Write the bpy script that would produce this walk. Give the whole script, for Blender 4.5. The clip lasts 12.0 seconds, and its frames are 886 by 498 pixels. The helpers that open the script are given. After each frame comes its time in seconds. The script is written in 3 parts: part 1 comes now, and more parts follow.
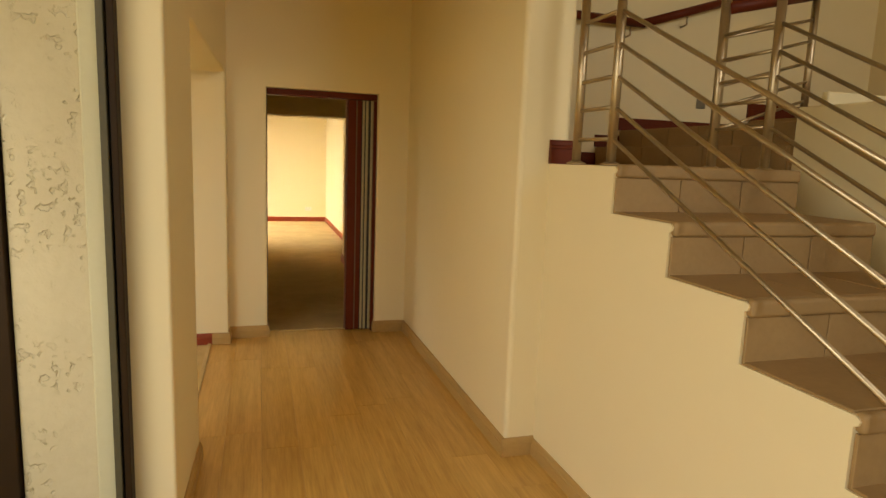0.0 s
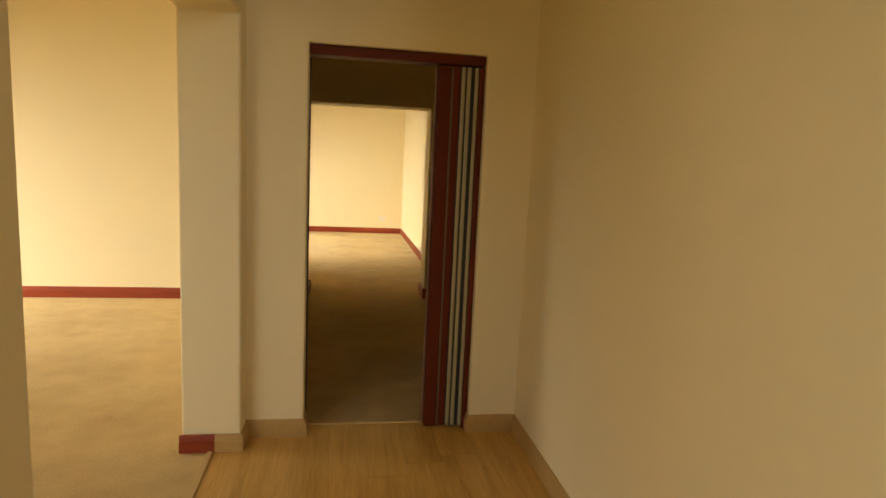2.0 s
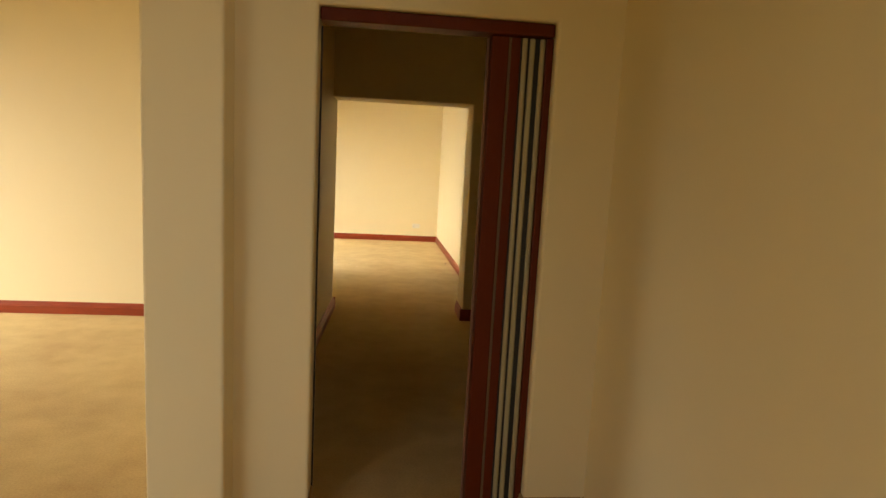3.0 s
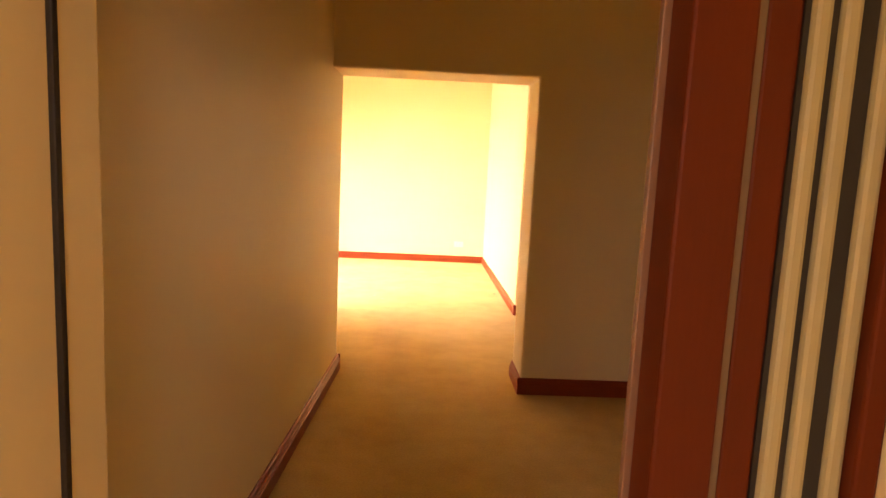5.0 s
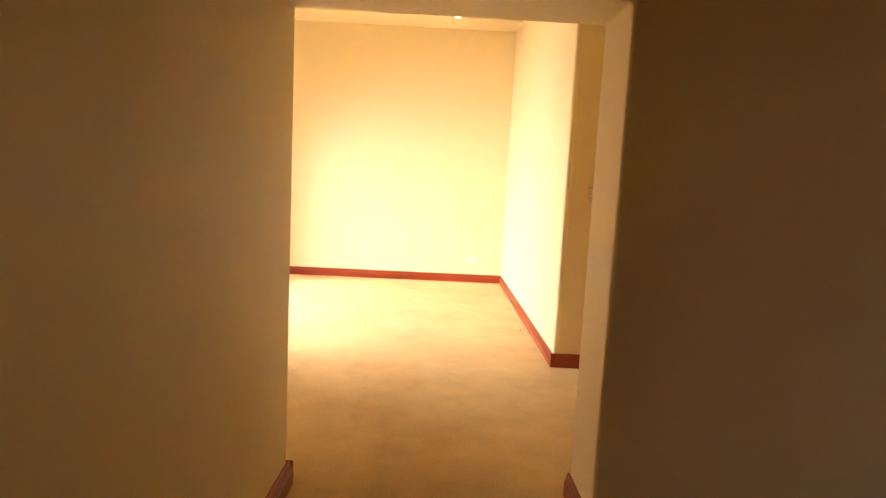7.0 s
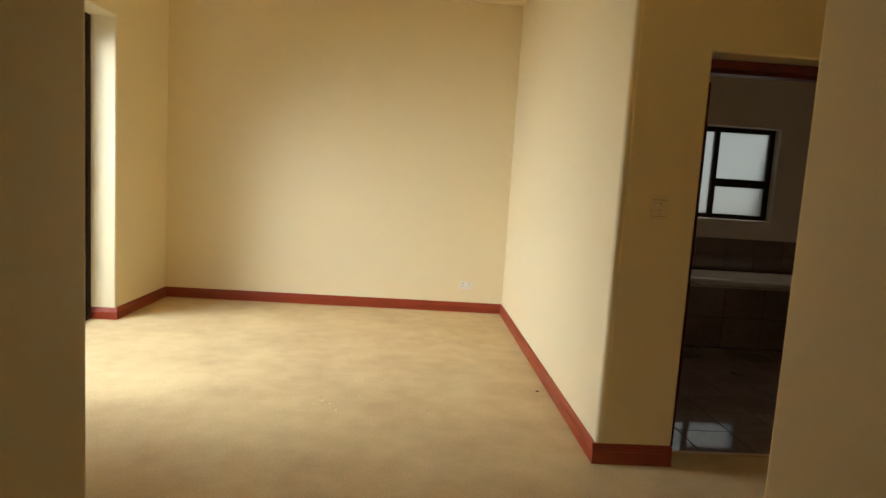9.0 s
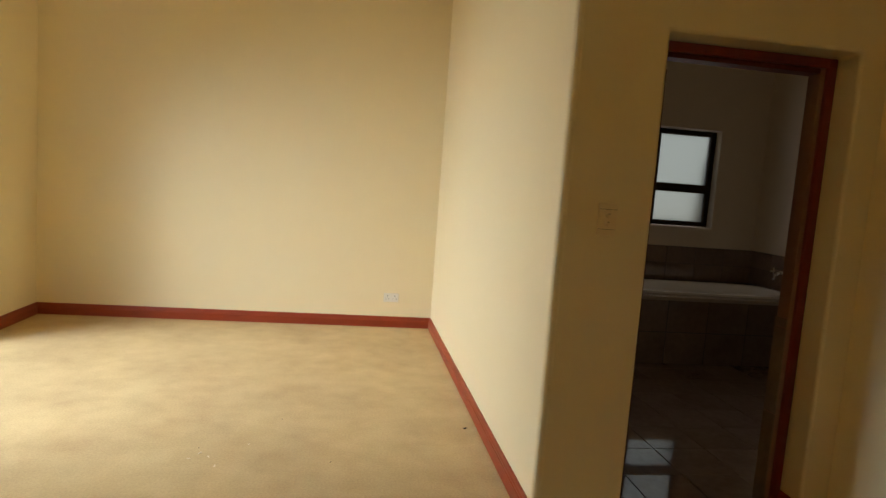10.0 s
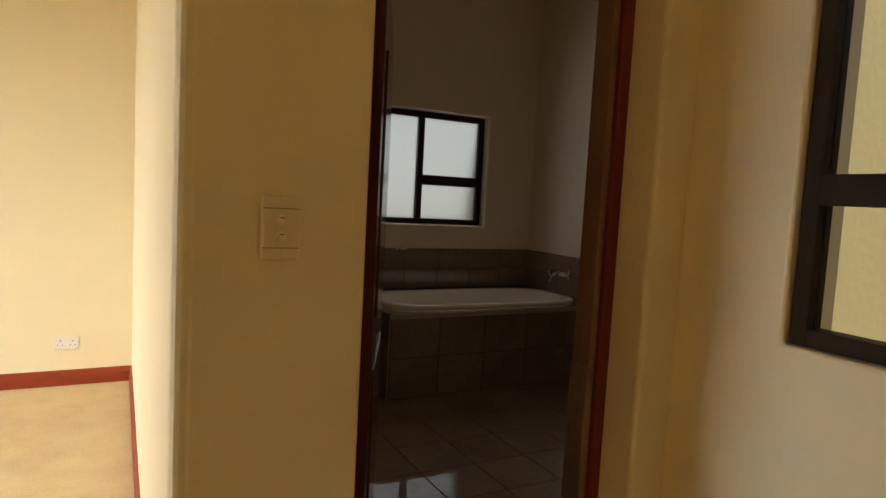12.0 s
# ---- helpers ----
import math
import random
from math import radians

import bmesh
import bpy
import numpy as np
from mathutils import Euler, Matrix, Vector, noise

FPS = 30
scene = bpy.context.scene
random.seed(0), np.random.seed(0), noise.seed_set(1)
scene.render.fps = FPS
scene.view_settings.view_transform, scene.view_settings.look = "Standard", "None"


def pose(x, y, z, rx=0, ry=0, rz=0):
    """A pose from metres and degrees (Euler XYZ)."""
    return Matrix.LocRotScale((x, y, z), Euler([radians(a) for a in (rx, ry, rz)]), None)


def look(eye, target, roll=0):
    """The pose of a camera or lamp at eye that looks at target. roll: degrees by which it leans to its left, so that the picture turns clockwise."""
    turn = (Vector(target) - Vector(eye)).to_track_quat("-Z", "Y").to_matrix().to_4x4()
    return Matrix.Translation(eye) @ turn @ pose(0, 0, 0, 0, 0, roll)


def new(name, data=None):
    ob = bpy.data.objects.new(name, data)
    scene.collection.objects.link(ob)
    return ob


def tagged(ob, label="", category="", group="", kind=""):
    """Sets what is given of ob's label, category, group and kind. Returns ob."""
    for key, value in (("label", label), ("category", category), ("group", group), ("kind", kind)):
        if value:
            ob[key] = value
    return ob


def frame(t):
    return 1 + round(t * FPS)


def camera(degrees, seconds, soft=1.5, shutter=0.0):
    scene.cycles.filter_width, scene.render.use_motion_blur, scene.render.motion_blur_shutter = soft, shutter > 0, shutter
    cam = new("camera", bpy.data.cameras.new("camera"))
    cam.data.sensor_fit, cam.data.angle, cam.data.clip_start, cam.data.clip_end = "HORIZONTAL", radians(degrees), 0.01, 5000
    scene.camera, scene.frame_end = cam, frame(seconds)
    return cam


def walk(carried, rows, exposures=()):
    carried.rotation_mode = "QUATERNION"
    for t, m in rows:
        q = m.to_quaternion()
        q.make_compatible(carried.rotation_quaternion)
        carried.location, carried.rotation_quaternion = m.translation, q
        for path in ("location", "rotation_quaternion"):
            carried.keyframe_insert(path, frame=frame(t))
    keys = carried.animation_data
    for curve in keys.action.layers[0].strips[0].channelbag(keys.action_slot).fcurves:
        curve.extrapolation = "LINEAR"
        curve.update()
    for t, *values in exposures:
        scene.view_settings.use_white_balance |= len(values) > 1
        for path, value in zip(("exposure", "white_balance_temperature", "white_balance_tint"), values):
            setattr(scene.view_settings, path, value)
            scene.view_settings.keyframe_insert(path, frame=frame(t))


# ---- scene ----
cam = camera(71.3, 12.0, soft=1.5)
PATH = [
    (0, (-0.059, 0.131, 1.57), (0.508, 2.027, 1.278), 2.1),
    (0.5, (0.064, 0.665, 1.566), (0.542, 2.585, 1.274), 2.4),
    (1, (0.132, 1.208, 1.552), (0.538, 3.145, 1.261), 2.6),
    (1.5, (0.156, 1.742, 1.541), (0.54, 3.684, 1.25), 2.7),
    (2, (0.165, 2.191, 1.534), (0.497, 4.143, 1.248), 2.7),
    (2.5, (0.17, 2.606, 1.528), (0.451, 4.567, 1.25), 2.9),
    (3, (0.233, 3.02, 1.524), (0.454, 4.988, 1.245), 3.0),
    (4.8, (0.383, 4.741, 1.483), (0.459, 6.721, 1.217), 2.8),
    (4.9, (0.393, 4.82, 1.471), (0.469, 6.801, 1.211), 2.8),
    (5, (0.404, 4.889, 1.46), (0.476, 6.872, 1.206), 2.7),
    (5.5, (0.419, 5.324, 1.471), (0.488, 7.306, 1.21), 2.6),
    (6, (0.422, 5.737, 1.454), (0.487, 7.72, 1.199), 2.8),
    (6.5, (0.431, 6.157, 1.446), (0.484, 8.14, 1.196), 2.8),
    (7, (0.416, 6.587, 1.427), (0.465, 8.571, 1.182), 2.9),
    (7.4, (0.398, 6.989, 1.411), (0.451, 8.974, 1.169), 2.8),
    (7.7, (0.377, 7.258, 1.462), (0.431, 9.242, 1.213), 2.1),
    (9.3, (0.424, 8.293, 1.398), (0.547, 10.278, 1.181), 4.3),
    (9.5, (0.448, 8.418, 1.416), (0.606, 10.4, 1.197), 4.4),
    (10, (0.586, 8.741, 1.426), (0.882, 10.708, 1.218), 4.2),
    (10.5, (0.715, 9.016, 1.416), (1.201, 10.947, 1.227), 4.0),
    (11, (0.855, 9.306, 1.43), (1.543, 11.176, 1.252), 3.6),
    (11.5, (1.072, 9.581, 1.415), (1.904, 11.392, 1.247), 3.3),
    (12, (1.316, 9.849, 1.412), (2.245, 11.613, 1.249), 3.1),
]
EXPOSURES = [(0, 0.58, 9200, 18), (0.8, 0.48, 9000, 18), (2.0, 0.3, 8700, 17), (3.2, 0.15, 8600, 18), (4.1, 0.75, 9600, 30), (4.8, 1.65, 11000, 46), (5.5, 1.85, 11200, 50), (6.5, 1.5, 9600, 45), (7.7, 0.68, 7300, 27), (9.3, -0.2, 6500, 16), (11.0, -0.22, 6500, 16), (12.0, 0.35, 6700, 19)]
walk(cam, [(t, look(eye, target, roll)) for t, eye, target, roll in PATH], exposures=EXPOSURES)

# ---- light ----
world = bpy.data.worlds.new("sky_world")
scene.world = world
world.use_nodes = True
wn = world.node_tree.nodes
sky = wn.new("ShaderNodeTexSky")
sky.sky_type, sky.sun_disc = "NISHITA", False
sky.sun_elevation, sky.sun_rotation = radians(70), radians(190)
world.node_tree.links.new(sky.outputs[0], wn["Background"].inputs[0])
wn["Background"].inputs[1].default_value = 0.11

scene.cycles.max_bounces, scene.cycles.diffuse_bounces = 14, 8

sun = new("sun", bpy.data.lights.new("sun", "SUN"))
sun.data.energy, sun.data.angle, sun.data.color = 4.2, radians(4), (1.0, 0.95, 0.86)
sun.matrix_world = look((0, 0, 10), (0.6, 4.4, 0))


def opening_light(name, eye, target, width, height, power, spread=180, color=(0.80, 0.92, 1.0)):
    """Daylight entering by an opening."""
    data = bpy.data.lights.new(name, "AREA")
    data.shape, data.size, data.size_y, data.energy, data.color = "RECTANGLE", width, height, power, color
    data.spread = radians(spread)
    ob = new(name, data)
    ob.matrix_world = look(eye, target)
    return ob


opening_light("light_patio_doors", (-2.3, -0.9, 2.1), (1.35, 0.9, 0.3), 3.6, 2.6, 35, spread=115)
# Added lamp that brightens the stairs from an unseen rear opening
opening_light("light_stair_window", (3.9, -3.3, 4.0), (2.4, 3.6, 1.9), 2.6, 2.4, 22, spread=90)
opening_light("light_lounge_doors", (-2.7, 2.4, 1.8), (-2.6, 5.5, -0.4), 3.4, 2.1, 16, spread=120)
# At an unseen lounge window, inferred from light coming from the left
opening_light("light_lounge_window", (-7.0, 7.3, 2.2), (-2.2, 8.9, -0.4), 2.8, 2.2, 185, spread=80)
opening_light("light_bedroom_door", (-4.0, 11.75, 2.6), (0.3, 12.8, -0.1), 2.1, 2.2, 98, spread=100)
opening_light("light_bath_window", (3.80, 15.20, 1.68), (3.5, 12, 1.0), 1.15, 1.0, 10, color=(0.95, 0.93, 0.90))


# ---- materials ----
def material(name, color, rough=0.6, metallic=0.0, vary=0.0, scale=(3.0, 40.0), bump=0.0, bump_scale=120.0, relief_depth=0.01, stretch=(1, 1, 1), tint=None, piece=0.0, spec=0.5, coat=0.0, pits=0.0, brushed=0.0):
    """A procedural surface: two scales of tone variation, fine relief and, for pieces, a tone of its own for each."""
    mat = bpy.data.materials.new(name)
    mat.use_nodes = True
    n, l = mat.node_tree.nodes, mat.node_tree.links
    b = n["Principled BSDF"]
    b.inputs["Roughness"].default_value, b.inputs["Metallic"].default_value = rough, metallic
    b.inputs["Specular IOR Level"].default_value = spec
    b.inputs["Coat Weight"].default_value = coat
    tc, mp = n.new("ShaderNodeTexCoord"), n.new("ShaderNodeMapping")
    mp.inputs["Scale"].default_value = stretch
    geo = n.new("ShaderNodeNewGeometry")
    l.new(geo.outputs["Position"] if piece == 0 else tc.outputs["Object"], mp.inputs["Vector"])
    vector = mp.outputs["Vector"]
    if piece:
        info = n.new("ShaderNodeObjectInfo")
        shift = n.new("ShaderNodeVectorMath")
        shift.operation = "ADD"
        mul = n.new("ShaderNodeMath")
        mul.operation, mul.inputs[1].default_value = "MULTIPLY", 37.0
        l.new(info.outputs["Random"], mul.inputs[0])
        l.new(vector, shift.inputs[0])
        l.new(mul.outputs[0], shift.inputs[1])
        vector = shift.outputs[0]
    dark = tint or [c * 0.7 for c in color]
    mix = n.new("ShaderNodeMix")
    mix.data_type = "RGBA"
    mix.inputs["A"].default_value, mix.inputs["B"].default_value = (*color, 1), (*dark, 1)
    total = None
    weights = (0.6, 0.4, 0.5)
    for k, s in enumerate(scale):
        tex = n.new("ShaderNodeTexNoise")
        tex.inputs["Scale"].default_value, tex.inputs["Detail"].default_value = s, 5
        l.new(vector, tex.inputs["Vector"])
        ramp = n.new("ShaderNodeMapRange")
        ramp.inputs["From Min"].default_value, ramp.inputs["From Max"].default_value = 0.38, 0.72
        ramp.inputs["To Max"].default_value = vary * weights[k]
        l.new(tex.outputs["Fac"], ramp.inputs["Value"])
        if total is None:
            total = ramp.outputs[0]
        else:
            add = n.new("ShaderNodeMath")
            l.new(total, add.inputs[0])
            l.new(ramp.outputs[0], add.inputs[1])
            total = add.outputs[0]
    if piece:
        add, mul2 = n.new("ShaderNodeMath"), n.new("ShaderNodeMath")
        mul2.operation, mul2.inputs[1].default_value = "MULTIPLY", piece
        l.new(info.outputs["Random"], mul2.inputs[0])
        l.new(total, add.inputs[0])
        l.new(mul2.outputs[0], add.inputs[1])
        total = add.outputs[0]
    l.new(total, mix.inputs["Factor"])
    l.new(mix.outputs["Result"], b.inputs["Base Color"])
    if bump:
        fine = n.new("ShaderNodeTexNoise")
        fine.inputs["Scale"].default_value, fine.inputs["Detail"].default_value = bump_scale, 6
        l.new(vector, fine.inputs["Vector"])
        relief = n.new("ShaderNodeBump")
        relief.inputs["Strength"].default_value, relief.inputs["Distance"].default_value = bump, relief_depth
        height = fine.outputs["Fac"]
        if pits:
            # small dents and scrapes, gathered in patches
            dent, patch, deep, where, both, low = (n.new(k) for k in ("ShaderNodeTexNoise", "ShaderNodeTexNoise", "ShaderNodeMapRange", "ShaderNodeMapRange", "ShaderNodeMath", "ShaderNodeMath"))
            dent.inputs["Scale"].default_value, patch.inputs["Scale"].default_value = 30, 4.0
            l.new(vector, dent.inputs["Vector"])
            l.new(vector, patch.inputs["Vector"])
            for ramp, low_end, high_end in ((deep, 0.56, 0.64), (where, 0.48, 0.58)):
                ramp.inputs["From Min"].default_value, ramp.inputs["From Max"].default_value = low_end, high_end
            l.new(dent.outputs["Fac"], deep.inputs["Value"])
            l.new(patch.outputs["Fac"], where.inputs["Value"])
            both.operation, low.operation = "MULTIPLY", "MULTIPLY_ADD"
            l.new(deep.outputs[0], both.inputs[0])
            l.new(where.outputs[0], both.inputs[1])
            l.new(both.outputs[0], low.inputs[0])
            low.inputs[1].default_value = -pits
            l.new(height, low.inputs[2])
            height = low.outputs[0]
        l.new(height, relief.inputs["Height"])
        if brushed:
            # pile pushed this way and that: soft wrinkles a hand wide
            wave, swell = n.new("ShaderNodeTexNoise"), n.new("ShaderNodeBump")
            wave.inputs["Scale"].default_value, wave.inputs["Detail"].default_value, wave.inputs["Distortion"].default_value = 5.5, 4, 0.7
            l.new(vector, wave.inputs["Vector"])
            swell.inputs["Strength"].default_value, swell.inputs["Distance"].default_value = brushed, 0.02
            l.new(wave.outputs["Fac"], swell.inputs["Height"])
            l.new(swell.outputs[0], relief.inputs["Normal"])
        l.new(relief.outputs[0], b.inputs["Normal"])
    return mat


PLASTER = material("cream_wall_paint", (0.80, 0.685, 0.435), 0.55, vary=0.35, scale=(0.7, 6.0), tint=(0.77, 0.65, 0.40), bump=0.16, bump_scale=7)
CEILING = material("ceiling_paint", (0.84, 0.73, 0.51), 0.8, vary=0.3, scale=(1, 20), tint=(0.80, 0.69, 0.47))
ROUGH = material("rough_exterior_plaster", (0.62, 0.54, 0.36), 0.9, vary=0.6, scale=(4, 30), tint=(0.52, 0.44, 0.28), bump=1.0, bump_scale=11, relief_depth=0.012, pits=0.5)
BAND = material("smooth_pale_plaster", (0.62, 0.58, 0.39), 0.7, vary=0.4, scale=(3, 40), tint=(0.55, 0.50, 0.32), bump=0.1, bump_scale=60)
OLIVE_ALU = material("weathered_bronze_aluminium", (0.10, 0.085, 0.05), 0.5, vary=0.5, scale=(4, 60), spec=0.3)
YELLOW_PLASTER = material("yellow_garden_plaster", (0.46, 0.40, 0.20), 0.85, vary=0.4, scale=(2, 20), tint=(0.40, 0.34, 0.16), bump=0.3, bump_scale=30)
CARPET = material("beige_carpet", (0.66, 0.505, 0.26), 0.95, vary=0.8, scale=(1.7, 6.5, 90.0), tint=(0.47, 0.33, 0.17), bump=0.55, bump_scale=150, spec=0.05, brushed=0.45)
LAMINATE = material("oak_laminate", (0.72, 0.46, 0.155), 0.28, vary=0.7, scale=(1.6, 5.0, 14.0), tint=(0.45, 0.235, 0.055), bump=0.015, stretch=(9, 0.5, 1), piece=0.15)
OAK_TRIM = material("oak_trim", (0.48, 0.30, 0.11), 0.4, vary=0.6, scale=(5, 30), tint=(0.38, 0.22, 0.08), stretch=(6, 0.7, 6))
PALE_OAK = material("pale_oak_strip", (0.56, 0.40, 0.18), 0.45, vary=0.5, scale=(5, 30), tint=(0.44, 0.29, 0.12), stretch=(6, 0.7, 6))
RED_WOOD = material("red_mahogany_wood", (0.30, 0.042, 0.011), 0.4, vary=0.8, scale=(4, 40), tint=(0.19, 0.022, 0.008), stretch=(1, 1, 6), bump=0.04)
FRAME_RED = material("crimson_varnished_frame", (0.20, 0.02, 0.011), 0.35, vary=0.7, scale=(4, 40), tint=(0.13, 0.012, 0.008), stretch=(6, 6, 0.6), bump=0.03)
DARK_RED = material("dark_red_gloss_wood", (0.125, 0.022, 0.008), 0.45, vary=0.6, scale=(4, 40), tint=(0.095, 0.014, 0.006), stretch=(6, 6, 0.6), spec=0.15)
CREAM_VINYL = material("cream_vinyl", (0.40, 0.36, 0.22), 0.4, vary=0.3)
# Black of seals and fittings, also the shade in gaps and holes
BLACK_SEAL_AND_SHADE = material("black_seal_and_gap_shade", (0.02, 0.016, 0.014), 0.6, vary=0.3)
ALU = material("dark_bronze_aluminium", (0.034, 0.018, 0.008), 0.5, vary=0.4, spec=0.12)
STEEL = material("brushed_stainless_steel", (0.52, 0.41, 0.27), 0.42, metallic=1.0, vary=0.4, scale=(5, 60))
CHROME = material("chrome", (0.75, 0.75, 0.75), 0.08, metallic=1.0)
WHITE_PLASTIC = material("white_plastic", (0.78, 0.74, 0.64), 0.35, vary=0.2)
CREAM_PLASTIC = material("cream_plastic", (0.78, 0.65, 0.42), 0.5, vary=0.2)
STEP_TILE = material("tan_stair_tile", (0.35, 0.215, 0.09), 0.6, vary=0.8, scale=(5, 40), tint=(0.28, 0.165, 0.066), bump=0.12, bump_scale=60, piece=0.2)
DARK_TILE = material("dark_slate_tile", (0.27, 0.195, 0.15), 0.04, vary=0.8, scale=(3, 25), tint=(0.17, 0.12, 0.09), bump=0.01, bump_scale=10, piece=0.3, spec=1.0)
GROUT = material("grey_grout", (0.09, 0.08, 0.07), 0.9, vary=0.4)
BATH_WALL = material("bath_wall_paint", (0.76, 0.66, 0.52), 0.6, vary=0.3, tint=(0.68, 0.59, 0.46))
ENAMEL = material("white_enamel", (0.80, 0.77, 0.70), 0.12, vary=0.1)
BRICK = material("tan_face_brick", (0.76, 0.51, 0.25), 0.85, vary=0.7, scale=(6, 60), tint=(0.42, 0.23, 0.10), bump=0.4, bump_scale=60, piece=0.7)
CAP_BRICK = material("pale_cap_brick", (0.66, 0.52, 0.32), 0.85, vary=0.5, scale=(6, 60), tint=(0.5, 0.36, 0.2), bump=0.4, bump_scale=60, piece=0.4)
MORTAR = material("pale_mortar", (0.60, 0.53, 0.40), 0.95, vary=0.5)
STONE = material("grey_kerb_stone", (0.36, 0.32, 0.27), 0.9, vary=0.6, bump=0.4, piece=0.4)
GRASS = material("dry_lawn", (0.34, 0.29, 0.09), 0.95, vary=0.9, scale=(3, 30), tint=(0.13, 0.15, 0.035), bump=0.8, bump_scale=80)
LEAF = material("leaf_green", (0.11, 0.17, 0.04), 0.6, vary=0.9, scale=(3, 10), tint=(0.04, 0.075, 0.018), piece=0.0)
BARK = material("tree_bark", (0.12, 0.09, 0.06), 0.9, vary=0.7, bump=0.5)
# Dark brown of dry leaves, also the shade lines on the switch
DARK_LEAF_AND_SHADE = material("dark_leaf_and_groove_shade", (0.05, 0.035, 0.02), 0.9)
PALE_EDGE = material("pale_tile_edge", (0.42, 0.36, 0.29), 0.3, vary=0.3)
GREY_HINGE = material("grey_vinyl_hinge", (0.17, 0.11, 0.07), 0.5, vary=0.3)
# Brown door edge; on the bathroom return the brown carries its shade
BROWN_TRIM = material("brown_trim_and_shade", (0.26, 0.13, 0.085), 0.4, vary=0.5, stretch=(6, 6, 0.6))
SCREW = material("dull_metal", (0.30, 0.26, 0.19), 0.6, metallic=1.0)


def glass(name, rough=0.0, color=(0.95, 0.97, 0.95), index=1.45):
    mat = bpy.data.materials.new(name)
    mat.use_nodes = True
    b = mat.node_tree.nodes["Principled BSDF"]
    b.inputs["Base Color"].default_value = (*color, 1)
    b.inputs["Transmission Weight"].default_value, b.inputs["Roughness"].default_value, b.inputs["IOR"].default_value = 1.0, rough, index
    return mat


GLASS = glass("clear_glass", index=1.1)
FROSTED = glass("frosted_glass", 0.45, (0.13, 0.148, 0.138))


# ---- building helpers ----
def mesh_of(name, bm):
    data = bpy.data.meshes.new(name)
    bm.to_mesh(data)
    bm.free()
    return data


def part(name, bm, mat, parent=None, label="", smooth=False):
    """Links a bmesh as one mesh object, under a thing or a part if one is given."""
    data = mesh_of(name, bm)
    data.materials.append(mat)
    if smooth:
        for p in data.polygons:
            p.use_smooth = True
    ob = new(name, data)
    if parent:
        ob.parent = parent
    return tagged(ob, label)


def empty(name, x, y, z, label, category, group="", rz=0):
    ob = new(name)
    ob.matrix_basis = pose(x, y, z, 0, 0, rz)
    return tagged(ob, label, category, group)


def box(x0, x1, y0, y1, z0, z1, bevel=0.0, segments=2, bm=None):
    """A box between the given faces, with rounded edges."""
    bm2 = bmesh.new()
    bmesh.ops.create_cube(bm2, size=1)
    for v in bm2.verts:
        v.co = Vector(((x0, x1)[v.co.x > 0], (y0, y1)[v.co.y > 0], (z0, z1)[v.co.z > 0]))
    if bevel:
        bmesh.ops.bevel(bm2, geom=bm2.edges[:], offset=bevel, segments=segments, affect="EDGES", profile=0.5)
    return join(bm, bm2) if bm else bm2


def join(bm, other):
    data = mesh_of("joined", other)
    bm.from_mesh(data)
    bpy.data.meshes.remove(data)
    return bm


def tube(points, r, bm=None, sides=14):
    """A round bar along straight lines between points."""
    bm = bm or bmesh.new()
    for a, b in zip(points, points[1:]):
        a, b = Vector(a), Vector(b)
        turn = (b - a).to_track_quat("Z", "Y").to_matrix().to_4x4()
        bmesh.ops.create_cone(bm, cap_ends=True, segments=sides, radius1=r, radius2=r, depth=(b - a).length, matrix=Matrix.Translation((a + b) / 2) @ turn)
    return bm


def turned(profile, bm=None, sides=24, at=(0, 0, 0)):
    """A solid of revolution about z from (radius, height) pairs."""
    bm = bm or bmesh.new()
    rings = [[bm.verts.new((at[0] + r * math.cos(k * math.tau / sides), at[1] + r * math.sin(k * math.tau / sides), at[2] + z)) for k in range(sides)] for r, z in profile]
    for low, high in zip(rings, rings[1:]):
        for k in range(sides):
            bm.faces.new((low[k], low[(k + 1) % sides], high[(k + 1) % sides], high[k]))
    bm.faces.new(rings[0][::-1])
    bm.faces.new(rings[-1])
    return bm


